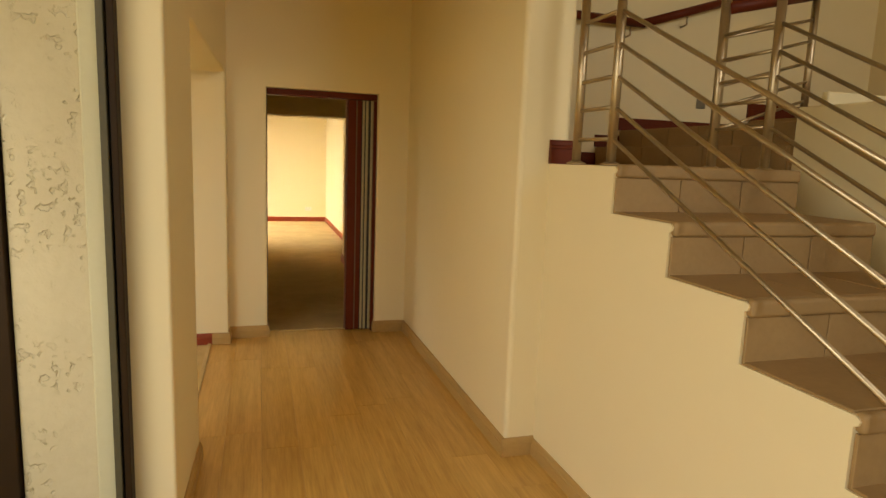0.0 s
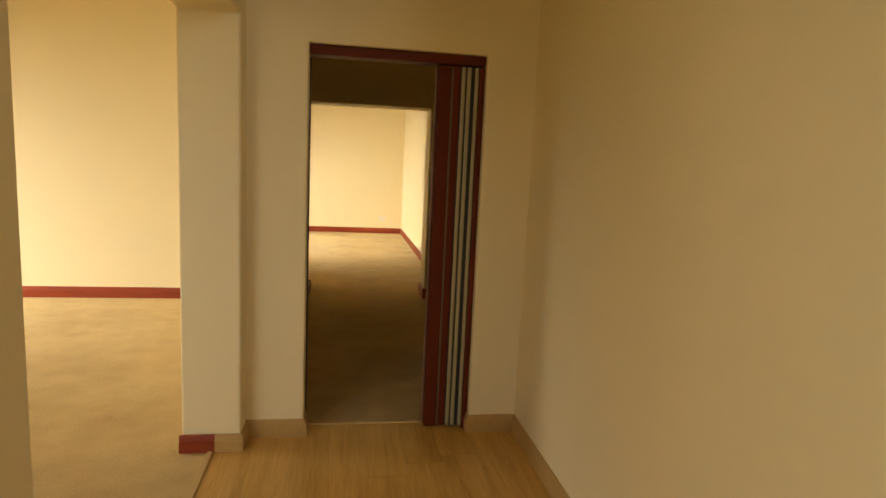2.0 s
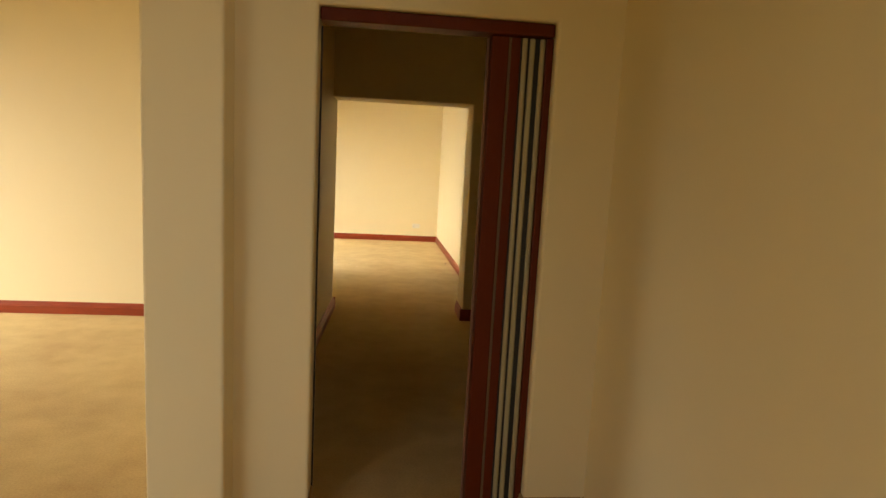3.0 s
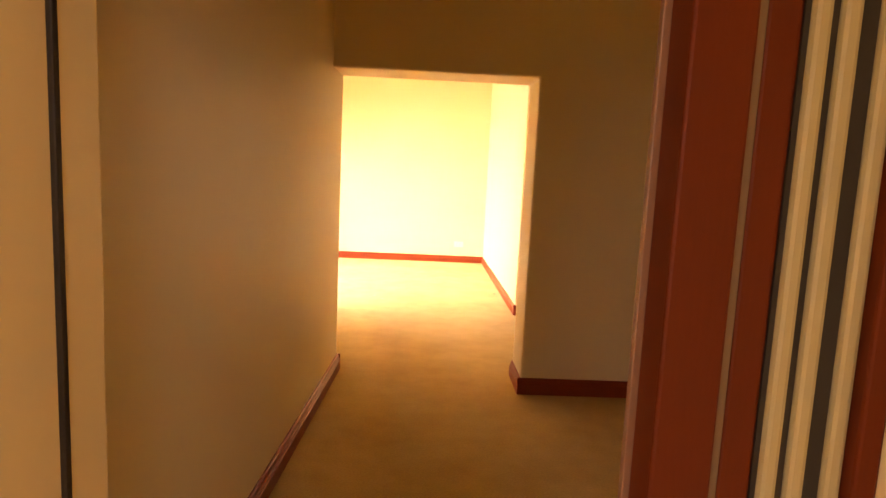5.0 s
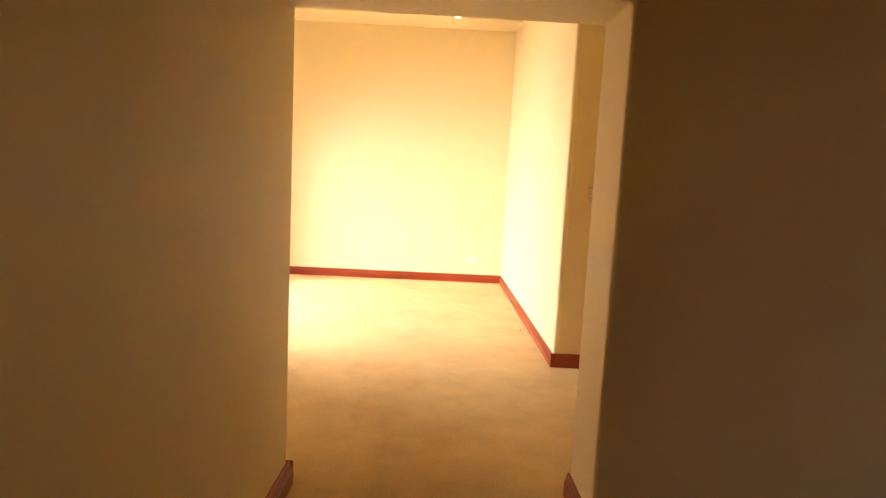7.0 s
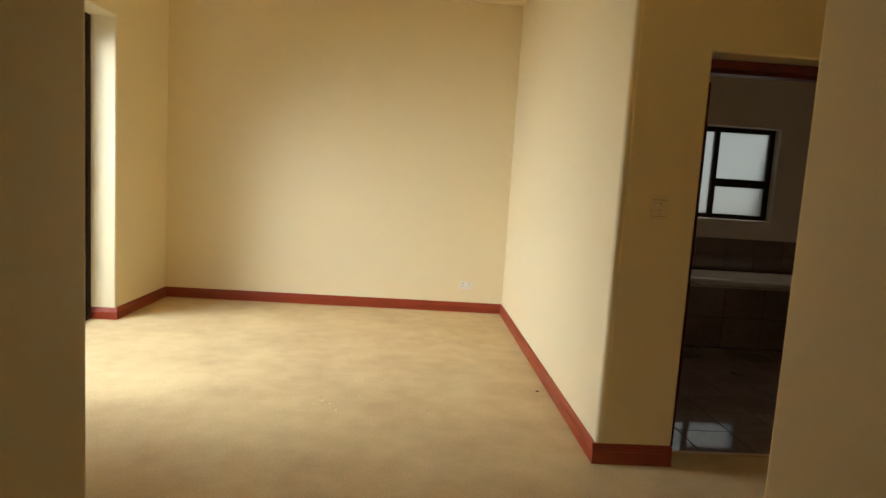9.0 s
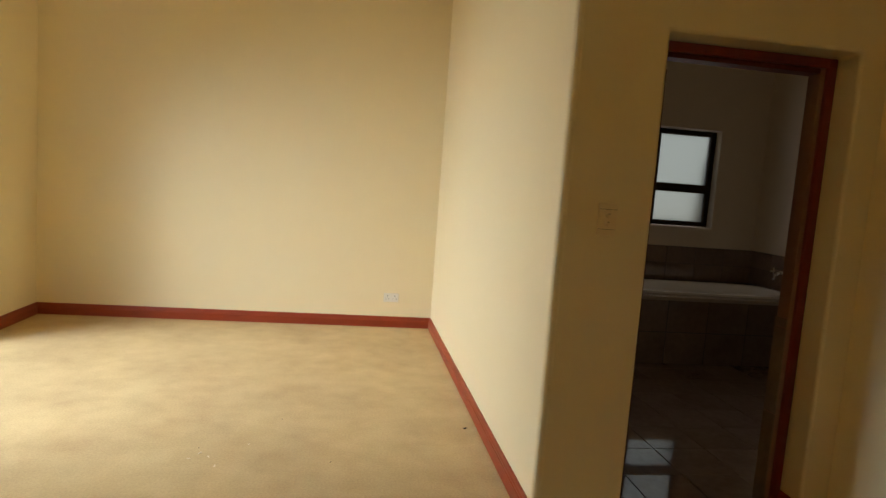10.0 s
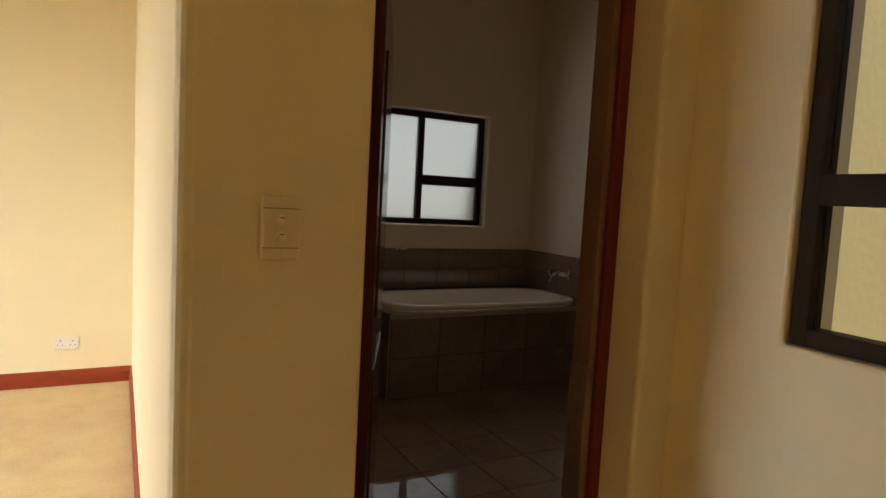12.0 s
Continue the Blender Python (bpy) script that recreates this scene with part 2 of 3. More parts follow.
def wall(name, axis, face, back, a0, a1, z0, z1, holes=(), mat=None, label="", turn=0.0, round_edge=0.012):
    """A wall with thickness between the planes face and back of an axis, running a0 to a1, with openings (a0, a1, z0, z1) cut through it."""
    us = sorted({a0, a1, *(h[0] for h in holes), *(h[1] for h in holes)})
    vs = sorted({z0, z1, *(h[2] for h in holes), *(h[3] for h in holes)})
    us, vs = [u for u in us if a0 <= u <= a1], [v for v in vs if z0 <= v <= z1]
    bm = bmesh.new()
    grid = {(u, v): None for u in us for v in vs}

    def vert(u, v):
        if grid[u, v] is None:
            grid[u, v] = bm.verts.new((face, u, v) if axis == "x" else (u, face, v))
        return grid[u, v]

    for u, u2 in zip(us, us[1:]):
        for v, v2 in zip(vs, vs[1:]):
            cu, cv = (u + u2) / 2, (v + v2) / 2
            if not any(h[0] < cu < h[1] and h[2] < cv < h[3] for h in holes):
                bm.faces.new((vert(u, v), vert(u2, v), vert(u2, v2), vert(u, v2)))
    made = bmesh.ops.extrude_face_region(bm, geom=bm.faces[:])
    step = Vector((back - face, 0, 0)) if axis == "x" else Vector((0, back - face, 0))
    bmesh.ops.translate(bm, verts=[g for g in made["geom"] if isinstance(g, bmesh.types.BMVert)], vec=step)
    bmesh.ops.recalc_face_normals(bm, faces=bm.faces[:])
    bmesh.ops.dissolve_limit(bm, angle_limit=0.01, verts=bm.verts[:], edges=bm.edges[:])
    if round_edge:
        sharp = [e for e in bm.edges if len(e.link_faces) == 2 and e.calc_face_angle(0) > 1]
        bmesh.ops.bevel(bm, geom=sharp, offset=round_edge, segments=3, affect="EDGES", profile=0.5)
    ob = part(name, bm, mat or PLASTER, None, label)
    if turn:
        px = Matrix.Translation((face, a0, 0)) if axis == "x" else Matrix.Translation((a0, face, 0))
        ob.matrix_basis = px @ pose(0, 0, 0, 0, 0, turn) @ px.inverted()
    return tagged(ob, category="wall", kind="structure")


def slab(name, x0, x1, y0, y1, z0, z1, mat, label, category):
    return tagged(part(name, box(x0, x1, y0, y1, z0, z1), mat), label, category, kind="structure")


def baseboard(p0, p1, side, height, mat, label, thick=0.018, z=0.0, name="baseboard"):
    """A moulded skirting from p0 to p1; side is the way it faces."""
    profile = [(0, 0), (thick, 0), (thick, height * 0.62), (thick * 0.78, height * 0.66), (thick * 0.78, height * 0.74), (thick * 0.6, height * 0.8), (thick * 0.5, height * 0.93), (thick * 0.25, height), (0, height)]
    bm = bmesh.new()
    ends = [[bm.verts.new((p[0] + side[0] * d, p[1] + side[1] * d, z + h)) for d, h in profile] for p in (p0, p1)]
    count = len(profile)
    for k in range(count):
        bm.faces.new((ends[0][k], ends[0][(k + 1) % count], ends[1][(k + 1) % count], ends[1][k]))
    bm.faces.new(ends[0])
    bm.faces.new(ends[1][::-1])
    bmesh.ops.recalc_face_normals(bm, faces=bm.faces[:])
    return tagged(part(name, bm, mat), label, "skirting board", kind="structure")


# ---- the large structure ----
TOP = 3.36
slab("floor_laminate_base", -0.62, 5.6, -3.0, 5.60, -0.12, -0.012, GROUT, "concrete bed below the oak laminate hall floor", "floor")
slab("floor_lounge", -6.2, -0.47, 2.7, 8.9, -0.12, 0.0, CARPET, "worn beige carpet in the bright lounge", "carpet")
slab("floor_passage", -0.22, 2.95, 5.62, 8.83, -0.12, 0.0, CARPET, "beige carpet in the dark passage", "carpet")
tagged(part("floor_bedroom", box(1.49, 2.88, 8.83, 11.30, -0.12, 0.0, bm=box(-2.50, 1.49, 8.83, 14.75, -0.12, 0.0)), CARPET), "stained beige carpet of the empty bedroom", "carpet", kind="structure")
slab("floor_bathroom_base", 1.5, 5.0, 11.30, 15.0, -0.12, -0.010, GROUT, "grey grout bed below the bathroom tiles", "floor")

slab("ceiling", -6.4, 1.4, 2.45, 9.3, TOP, TOP + 0.2, CEILING, "smooth white ceiling over hall, lounge and passage", "ceiling")
slab("ceiling_passage", 1.4, 3.1, 4.95, 9.3, TOP, TOP + 0.2, CEILING, "smooth white passage ceiling", "ceiling")
slab("ceiling_bedroom", -2.7, 3.1, 9.12, 14.95, 3.24, TOP - 0.002, CEILING, "smooth white bedroom ceiling", "ceiling")
slab("ceiling_bathroom", 3.1, 5.2, 11.1, 15.2, TOP, TOP + 0.2, CEILING, "smooth white bathroom ceiling", "ceiling")
slab("ceiling_hall", -0.9, 5.8, -3.2, 2.45, 5.6, 5.8, CEILING, "high white ceiling above the stairs", "ceiling")
# Unseen slab, added only to keep direct sun off the patio jamb
slab("ceiling_patio", -6.4, -0.64, -1.6, 2.58, 3.40, 3.55, CEILING, "unseen slab added above the patio to block the sun", "ceiling")
slab("ceiling_stairs", 1.4, 5.8, 2.45, 4.95, 5.6, 5.8, CEILING, "high white ceiling above the stair landing", "ceiling")

# hall
wall("wall_hall_left", "x", -0.385, -0.675, 2.62, 5.60, -0.05, TOP + 0.1, [(3.335, 5.33, -0.05, 2.172)], label="cream plastered wall with a wide opening to the lounge", turn=-1.5)
wall("wall_hall_left_upper", "x", -0.40, -0.62, -3.2, 2.70, 2.45, 5.7, label="cream plastered wall above the patio doors")
wall("wall_hall_upper", "y", 2.46, 2.66, -0.62, 1.40, TOP - 0.05, 5.7, label="cream plastered wall above the hall ceiling")
wall("wall_hall_door", "y", 5.47, 5.70, -0.555, 1.40, -0.05, TOP + 0.1, [(-0.005, 0.915, -0.05, 2.085)], label="cream plastered wall with a folding door opening")
wall("wall_hall_right", "x", 1.185, 1.46, 3.018, 5.60, -0.05, 5.7, label="cream plastered wall beside the stairs", round_edge=0.025)
wall("wall_stair_back", "y", 4.80, 5.00, 1.30, 5.8, -0.05, 5.7, label="cream plastered wall behind the stairs")
wall("wall_stair_right", "x", 5.5, 5.7, -3.2, 5.0, -0.05, 5.7, label="plain cream plastered wall")
# The high opening is unseen, added to let the stair lamp in
wall("wall_hall_rear", "y", -3.0, -3.2, -0.7, 5.8, -0.05, 5.7, [(2.2, 5.0, 2.4, 4.9)], label="plain cream plastered wall with a high opening added for stair light")
wall("wall_exterior_jamb", "y", 2.60, 2.80, -0.905, -0.592, -0.3, TOP, mat=ROUGH, label="rough cream exterior plaster beside the patio door frame")
wall("wall_exterior_patio", "y", 2.62, 2.86, -6.4, -0.88, -0.3, TOP + 0.1, [(-5.4, -0.88, -0.3, 2.25)], mat=ROUGH, label="rough cream exterior wall with lounge glazing")
# lounge
# The window opening is unseen; it lets the lounge lamp in
wall("wall_lounge_left", "x", -6.2, -6.4, 2.6, 9.2, -0.05, TOP + 0.1, [(5.3, 8.1, 0.1, 2.4)], label="plain cream lounge wall with a wide unseen window opening")
wall("wall_lounge_far", "y", 8.75, 9.22, -6.4, -0.25, -0.05, TOP + 0.1, label="bright cream lounge wall", round_edge=0.02)
# passage
wall("wall_passage_left", "x", -0.320, -0.57, 5.65, 9.236, -0.05, TOP + 0.1, label="cream plastered passage wall", round_edge=0.02, turn=-2.4)
wall("wall_passage_end", "y", 8.85, 9.225, -0.19, 2.99, -0.05, TOP + 0.1, [(-0.60, 1.105, -0.05, 2.062)], label="cream plastered wall with an opening to the bedroom", round_edge=0.015)
wall("wall_passage_right", "x", 2.917, 3.08, 5.3, 9.0, -0.05, TOP + 0.1, label="cream plastered passage wall")
wall("wall_passage_near", "y", 5.70, 5.50, 1.38, 3.0, -0.05, TOP + 0.1, label="cream plastered passage wall beside the folding door")
# bedroom
wall("wall_bedroom_back", "y", 14.69, 14.9, -2.7, 1.50, -0.05, TOP + 0.1, label="cream plastered bedroom wall with soft daylight")
wall("wall_bedroom_alcove", "x", 1.405, 1.58, 11.142, 15.0, -0.05, TOP + 0.1, label="cream plastered wall between bedroom and bathroom", round_edge=0.02)
wall("wall_bath_door", "y", 11.140, 11.36, 1.43, 3.0, -0.05, TOP + 0.1, [(1.805, 2.665, -0.05, 2.103)], label="cream plastered wall with the bathroom doorway", round_edge=0.015)
wall("wall_bedroom_right", "x", 2.80, 3.02, 9.0, 11.25, -0.05, TOP + 0.1, [(9.30, 10.808, 1.090, 2.10)], label="cream plastered wall with a side window")
wall("wall_bedroom_left", "x", -2.185, -2.53, 9.0, 14.85, -0.05, TOP + 0.1, [(11.35, 13.60, -0.05, 2.60)], label="cream plastered wall with a sliding garden door", round_edge=0.015)
# bathroom
wall("wall_bath_back", "y", 14.82, 15.06, 1.5, 5.1, -0.05, TOP + 0.1, [(3.234, 4.357, 1.168, 2.180)], mat=BATH_WALL, label="beige bathroom wall with a frosted window")
wall("wall_bath_right", "x", 4.87, 5.07, 11.1, 15.15, -0.05, TOP + 0.1, mat=BATH_WALL, label="plain beige bathroom wall")
wall("wall_bath_front", "y", 11.36, 11.15, 2.95, 5.07, -0.05, TOP + 0.1, mat=BATH_WALL, label="plain beige bathroom wall")

# ---- skirtings and trims ----
OAK = "light oak skirting board along the hall wall"
RED = "glossy red mahogany skirting board above the carpet"
baseboard((1.185, 3.018), (1.185, 5.47), (-1, 0), 0.10, OAK_TRIM, OAK)
baseboard((1.167, 3.018), (1.352, 3.018), (0, -1), 0.10, OAK_TRIM, OAK)
baseboard((1.352, -0.4), (1.352, 3.0), (-1, 0), 0.09, OAK_TRIM, "light oak skirting board below the stairs")
baseboard((-0.31, 5.47), (-0.005, 5.47), (0, -1), 0.10, OAK_TRIM, OAK)
baseboard((0.915, 5.47), (1.17, 5.47), (0, -1), 0.10, OAK_TRIM, OAK)
baseboard((-0.005, 5.455), (-0.005, 5.58), (1, 0), 0.10, OAK_TRIM, "short oak skirting return in the door reveal")
baseboard((0.915, 5.455), (0.915, 5.53), (-1, 0), 0.10, OAK_TRIM, "short oak skirting return in the door reveal")
baseboard((-0.385, 2.62), (-0.367, 3.335), (1, 0), 0.09, OAK_TRIM, OAK)
baseboard((-0.44, 5.325), (-0.30, 5.325), (0, -1), 0.09, OAK_TRIM, "light oak skirting on the opening's pier")
baseboard((-0.316, 5.31), (-0.312, 5.47), (1, 0), 0.09, OAK_TRIM, "light oak skirting on the opening's pier")
baseboard((-0.612, 5.325), (-0.44, 5.325), (0, -1), 0.09, RED_WOOD, "dark red skirting end on the opening's pier", thick=0.022)
baseboard((-6.2, 8.75), (-0.42, 8.75), (0, -1), 0.11, RED_WOOD, "glossy red mahogany skirting board in the lounge")
baseboard((-0.317, 5.70), (-0.170, 9.236), (1, 0), 0.11, RED_WOOD, RED, thick=0.028)
baseboard((-0.145, 9.236), (-0.42, 9.236), (0, 1), 0.11, RED_WOOD, RED)
baseboard((1.083, 8.85), (2.315, 8.85), (0, -1), 0.11, RED_WOOD, "dark red skirting board ending short of the corner", thick=0.022)
baseboard((1.105, 8.85), (1.105, 9.225), (-1, 0), 0.11, RED_WOOD, RED, thick=0.022)
baseboard((-2.185, 14.69), (1.405, 14.69), (0, -1), 0.105, RED_WOOD, RED)
baseboard((1.405, 11.14), (1.405, 14.69), (-1, 0), 0.105, RED_WOOD, RED)
baseboard((1.387, 11.14), (1.805, 11.14), (0, -1), 0.105, RED_WOOD, RED)
baseboard((2.665, 11.14), (2.80, 11.14), (0, -1), 0.105, RED_WOOD, RED)
baseboard((2.665, 11.14), (2.665, 11.264), (-1, 0), 0.105, RED_WOOD, RED)
baseboard((2.80, 9.225), (2.80, 11.14), (-1, 0), 0.105, RED_WOOD, RED)
baseboard((-2.185, 13.60), (-2.185, 14.69), (1, 0), 0.105, RED_WOOD, RED)
baseboard((-2.395, 13.60), (-2.167, 13.60), (0, -1), 0.105, RED_WOOD, RED)
baseboard((1.345, 3.018), (1.472, 3.018), (0, -1), 0.12, DARK_RED, "dark red skirting on the stair landing", z=1.56, thick=0.03)
baseboard((1.46, 4.80), (2.64, 4.80), (0, -1), 0.10, DARK_RED, "dark red skirting on the stair landing", z=1.56)
baseboard((2.62, 4.80), (2.855, 4.80), (0, -1), 0.10, DARK_RED, "dark red skirting stepping up the stairs", z=1.708)
baseboard((2.835, 4.80), (4.15, 4.80), (0, -1), 0.105, DARK_RED, "dark red skirting stepping up the stairs", z=1.852)
baseboard((4.13, 4.80), (5.5, 4.80), (0, -1), 0.15, DARK_RED, "dark red skirting stepping up the stairs", z=2.0)
for name, span, mat, label in (
    ("trim_lounge_threshold", (-0.475, -0.445, 3.335, 5.315, -0.01, 0.010), PALE_OAK, "narrow oak threshold strip between laminate and carpet"),
    ("trim_passage_threshold", (0.0, 0.91, 5.605, 5.635, -0.01, 0.010), PALE_OAK, "narrow oak threshold strip below the folding door"),
    ("trim_bathroom_threshold", (1.81, 2.66, 11.285, 11.315, -0.01, 0.008), PALE_OAK, "narrow threshold strip at the bathroom door"),
):
    tagged(part(name, box(*span, bevel=0.004), mat), label, "threshold", kind="structure")

# pale smooth band, dark frame and sill of the patio doors beside the hall
tagged(part("trim_patio_band", box(-0.655, -0.585, 2.588, 2.612, -0.3, TOP, bevel=0.006), BAND), "smooth pale plaster band beside the door frame", "trim", kind="structure")
patio = empty("patio_door_frame", -0.56, 2.60, 0, "dark bronze aluminium door frame fixed to the plaster jamb", "door frame")
part("outer_channel", box(-0.030, -0.006, -0.045, 0.02, 0, TOP - 0.02, 0.003), OLIVE_ALU, patio, "weathered olive-bronze outer channel")
part("inner_channel", box(0.004, 0.026, -0.045, 0.02, 0, TOP - 0.02, 0.003), ALU, patio)
part("web", box(-0.008, 0.006, -0.015, 0.02, 0, TOP - 0.02), BLACK_SEAL_AND_SHADE, patio)
lounge_frame = empty("lounge_door_frame", -0.93, 2.66, -0.2, "dark bronze aluminium frame of the lounge glazing", "door frame")
part("jamb", box(-0.05, 0.02, -0.08, 0.06, 0, 2.42, 0.004), ALU, lounge_frame)
part("head", box(-4.3, -0.05, -0.05, 0.05, 2.34, 2.42, 0.004), ALU, lounge_frame)
part("mullion", box(-2.2, -2.12, -0.05, 0.05, 0, 2.34, 0.004), ALU, lounge_frame)

# ---- folding door ----
folding = empty("folding_door", 0.0, 5.58, 0, "dark red concertina door with cream edge strips folded open", "folding door")
part("head_track", box(-0.002, 0.912, -0.085, 0.03, 2.034, 2.083, 0.006), DARK_RED, folding, "dark red timber head track")
part("edge_strip", box(0.657, 0.668, 0.002, 0.014, 0.012, 2.03, 0.002), BROWN_TRIM, folding, "brown edge of the leading post")
part("lead_post", box(0.667, 0.736, -0.055, 0.012, 0.012, 2.03, 0.004), DARK_RED, folding)
part("hinge_strip", box(0.735, 0.748, -0.046, 0.010, 0.012, 2.03, 0.002), GREY_HINGE, folding, "thin grey hinge strip")
part("panel", box(0.748, 0.786, -0.045, 0.075, 0.012, 2.03, 0.004), DARK_RED, folding)
for x0, x1 in ((0.792, 0.812), (0.822, 0.843), (0.864, 0.885)):
    part("slat", box(x0, x1, -0.055, 0.075, 0.012, 2.03, 0.006), CREAM_VINYL, folding, "cream vinyl fold strip")
# Black strips stand in for the shade between the folded slats
for x0, x1 in ((0.786, 0.792), (0.812, 0.822), (0.843, 0.864)):
    part("fold_gap", box(x0, x1, -0.046, 0.07, 0.012, 2.03), BLACK_SEAL_AND_SHADE, folding, "black strip for the shade between the folds")
part("jamb_post", box(0.886, 0.914, -0.07, 0.08, 0.0, 2.03, 0.004), DARK_RED, folding)
part("seal", box(-0.006, 0.002, 0.004, 0.016, 0.0, 2.03, 0.002), BLACK_SEAL_AND_SHADE, folding, "dark seal on the closing jamb")

# ---- stairs ----
stairs = empty("staircase", 1.352, 0, 0, "solid plastered staircase with tan tiled steps", "staircase")
RISE, GO, TOP_NOSE = 0.195, 0.392, 2.398
noses = [(TOP_NOSE - GO * (8 - k), RISE * k) for k in range(1, 9)]


def stair_side():
    """The stepped plaster body of the flight, its outline extruded across the stair's width."""
    bm = bmesh.new()
    outline = [(noses[0][0] + 0.012, 0.0)]
    for y, z in noses:
        outline += [(y + 0.012, z - 0.030), (y, z - 0.024), (y - 0.004, z - 0.012), (y + 0.002, z - 0.004), (y + 0.012, z), (y + GO + 0.012, z)]
    outline[-1] = (3.05, noses[-1][1])
    outline.append((3.05, 0.0))
    left = [bm.verts.new((0, y, z)) for y, z in outline]
    right = [bm.verts.new((0.955, y, z)) for y, z in outline]
    bm.faces.new(left)
    bm.faces.new(right[::-1])
    for k in range(len(outline)):
        bm.faces.new((left[k - 1], right[k - 1], right[k], left[k]))
    bmesh.ops.recalc_face_normals(bm, faces=bm.faces[:])
    return bm


part("stringer_wall", stair_side(), PLASTER, stairs, "cream plastered stepped side of the stairs")
riser_mesh = mesh_of("riser_tile", box(0, 0.313, -0.006, 0.006, 0, RISE - 0.046, 0.002, 1))
tread_mesh = mesh_of("tread_tile", box(0, 0.313, 0, GO - 0.012, 0, 0.010, 0.003, 1))
nosing_mesh = mesh_of("nosing", box(0, 0.945, -0.016, 0.02, -0.046, 0.011, 0.014, 4))
for data in (riser_mesh, tread_mesh, nosing_mesh):
    data.materials.append(STEP_TILE)
for k, (y, z) in enumerate(noses):
    for c in range(3):
        tile = new("riser_tile", riser_mesh)
        tile.parent, tile.location = stairs, (0.006 + c * 0.317, y + 0.004, z - RISE + 0.0)
        if k < 7:
            tile = new("tread_tile", tread_mesh)
            tile.parent, tile.location = stairs, (0.006 + c * 0.317, y + 0.02, z - 0.001)
    edge = new("nosing", nosing_mesh)
    edge.parent, edge.location = stairs, (0.006, y, z)
part("landing", box(0.108, 1.288, 3.05, 4.795, 1.30, 1.560), STEP_TILE, stairs, "tan tiled landing")
part("landing_step", box(1.288, 1.503, 2.80, 4.795, 1.30, 1.708, 0.006), STEP_TILE, stairs, "tan tiled step up from the landing")
part("upper_platform", box(1.503, 2.80, 2.80, 4.795, 1.30, 1.852, 0.006), STEP_TILE, stairs, "tan tiled upper platform")
part("upper_step", box(2.80, 4.10, 2.80, 4.795, 1.30, 2.0, 0.006), STEP_TILE, stairs, "tan tiled upper step")
part("side_wall", box(1.30, 1.45, -0.6, 2.795, 0.0, 1.90, 0.01), PLASTER, stairs, "cream plastered wall beside the flight")
part("platform_wall", box(1.452, 4.10, 2.755, 2.797, 1.30, 1.99, 0.01), PLASTER, stairs, "cream plastered front of the upper platform")
for x, z0, z1 in ((1.288, 1.562, 1.700), (1.503, 1.712, 1.845)):
    for c in range(6):
        part("riser_tile", box(x - 0.010, x - 0.001, 2.81 + c * 0.331, 2.81 + c * 0.331 + 0.325, z0, z1, 0.002, 1), STEP_TILE, stairs)


def balustrade(name, label, posts, heights, handrail=None):
    """Round steel posts, each with a base flange, joined by thin rails."""
    x, y, z = posts[0]
    thing = empty(name, x, y, z, label, "balustrade", "stair balustrades")
    spots = [Vector(p) - Vector(posts[0]) for p in posts]
    for s in spots:
        post = part("post", tube([s, s + Vector((0, 0, 0.86))], 0.021), STEEL, thing, smooth=True)
        part("base_flange", turned([(0.046, 0), (0.046, 0.006), (0.03, 0.012), (0.024, 0.016)], at=s), STEEL, post, smooth=True)
    for a, b in zip(spots, spots[1:]):
        for h in heights:
            part("rail", tube([a + Vector((0, 0, h)), b + Vector((0, 0, h))], 0.009), STEEL, thing, smooth=True)
    if handrail:
        for a, b in zip(spots, spots[1:]):
            lift = Vector((0, 0, handrail))
            part("handrail", tube([a + lift, b + lift], 0.032), DARK_RED, thing, "red timber handrail", smooth=True)
    return thing


RAILS = (0.115, 0.25, 0.38, 0.515, 0.65)
balustrade("stair_balustrade", "brushed steel balustrade on the open side of the stairs", [(1.405, 2.84, 1.563), (1.405, 2.53, 1.563), (1.405, 0.97, 0.79), (1.405, -0.40, 0.10)], RAILS)
balustrade("stair_balustrade", "brushed steel balustrade on the far side of the stairs", [(2.17, 2.83, 1.563), (2.17, 2.47, 1.563), (2.20, 0.97, 0.80), (2.20, -0.40, 0.12)], (0.20, 0.32, 0.43, 0.54, 0.66))
balustrade("stair_balustrade", "brushed steel balustrade with a red handrail at the upper platform", [(2.195, 2.85, 1.563), (3.03, 3.12, 1.78)], (0.20, 0.31, 0.42, 0.54, 0.66), handrail=0.80)
rail = empty("wall_handrail", 2.0, 4.72, 2.72, "dark red timber handrail on steel brackets along the stair wall", "handrail")
part("handrail", tube([(-0.5, 0, 0.02), (0.94, 0, -0.01), (1.95, 0, 0.31), (2.9, 0, 0.62)], 0.034), DARK_RED, rail, smooth=True)
for x, z in ((0.83, -0.008), (1.36, 0.122), (2.1, 0.36)):
    part("bracket", tube([(x, 0, z - 0.03), (x, 0, z - 0.10), (x, 0.078, z - 0.11)], 0.007), STEEL, rail, smooth=True)
vent = empty("wall_vent", 3.63, 4.797, 2.12, "small grey metal vent plate on the stair wall", "vent")
part("plate", box(-0.045, 0.045, -0.010, 0, -0.045, 0.045, 0.004), SCREW, vent)
for k in range(4):
    part("slat", box(-0.035, 0.035, -0.014, -0.009, -0.032 + k * 0.018, -0.024 + k * 0.018, 0.001, 1), SCREW, vent)


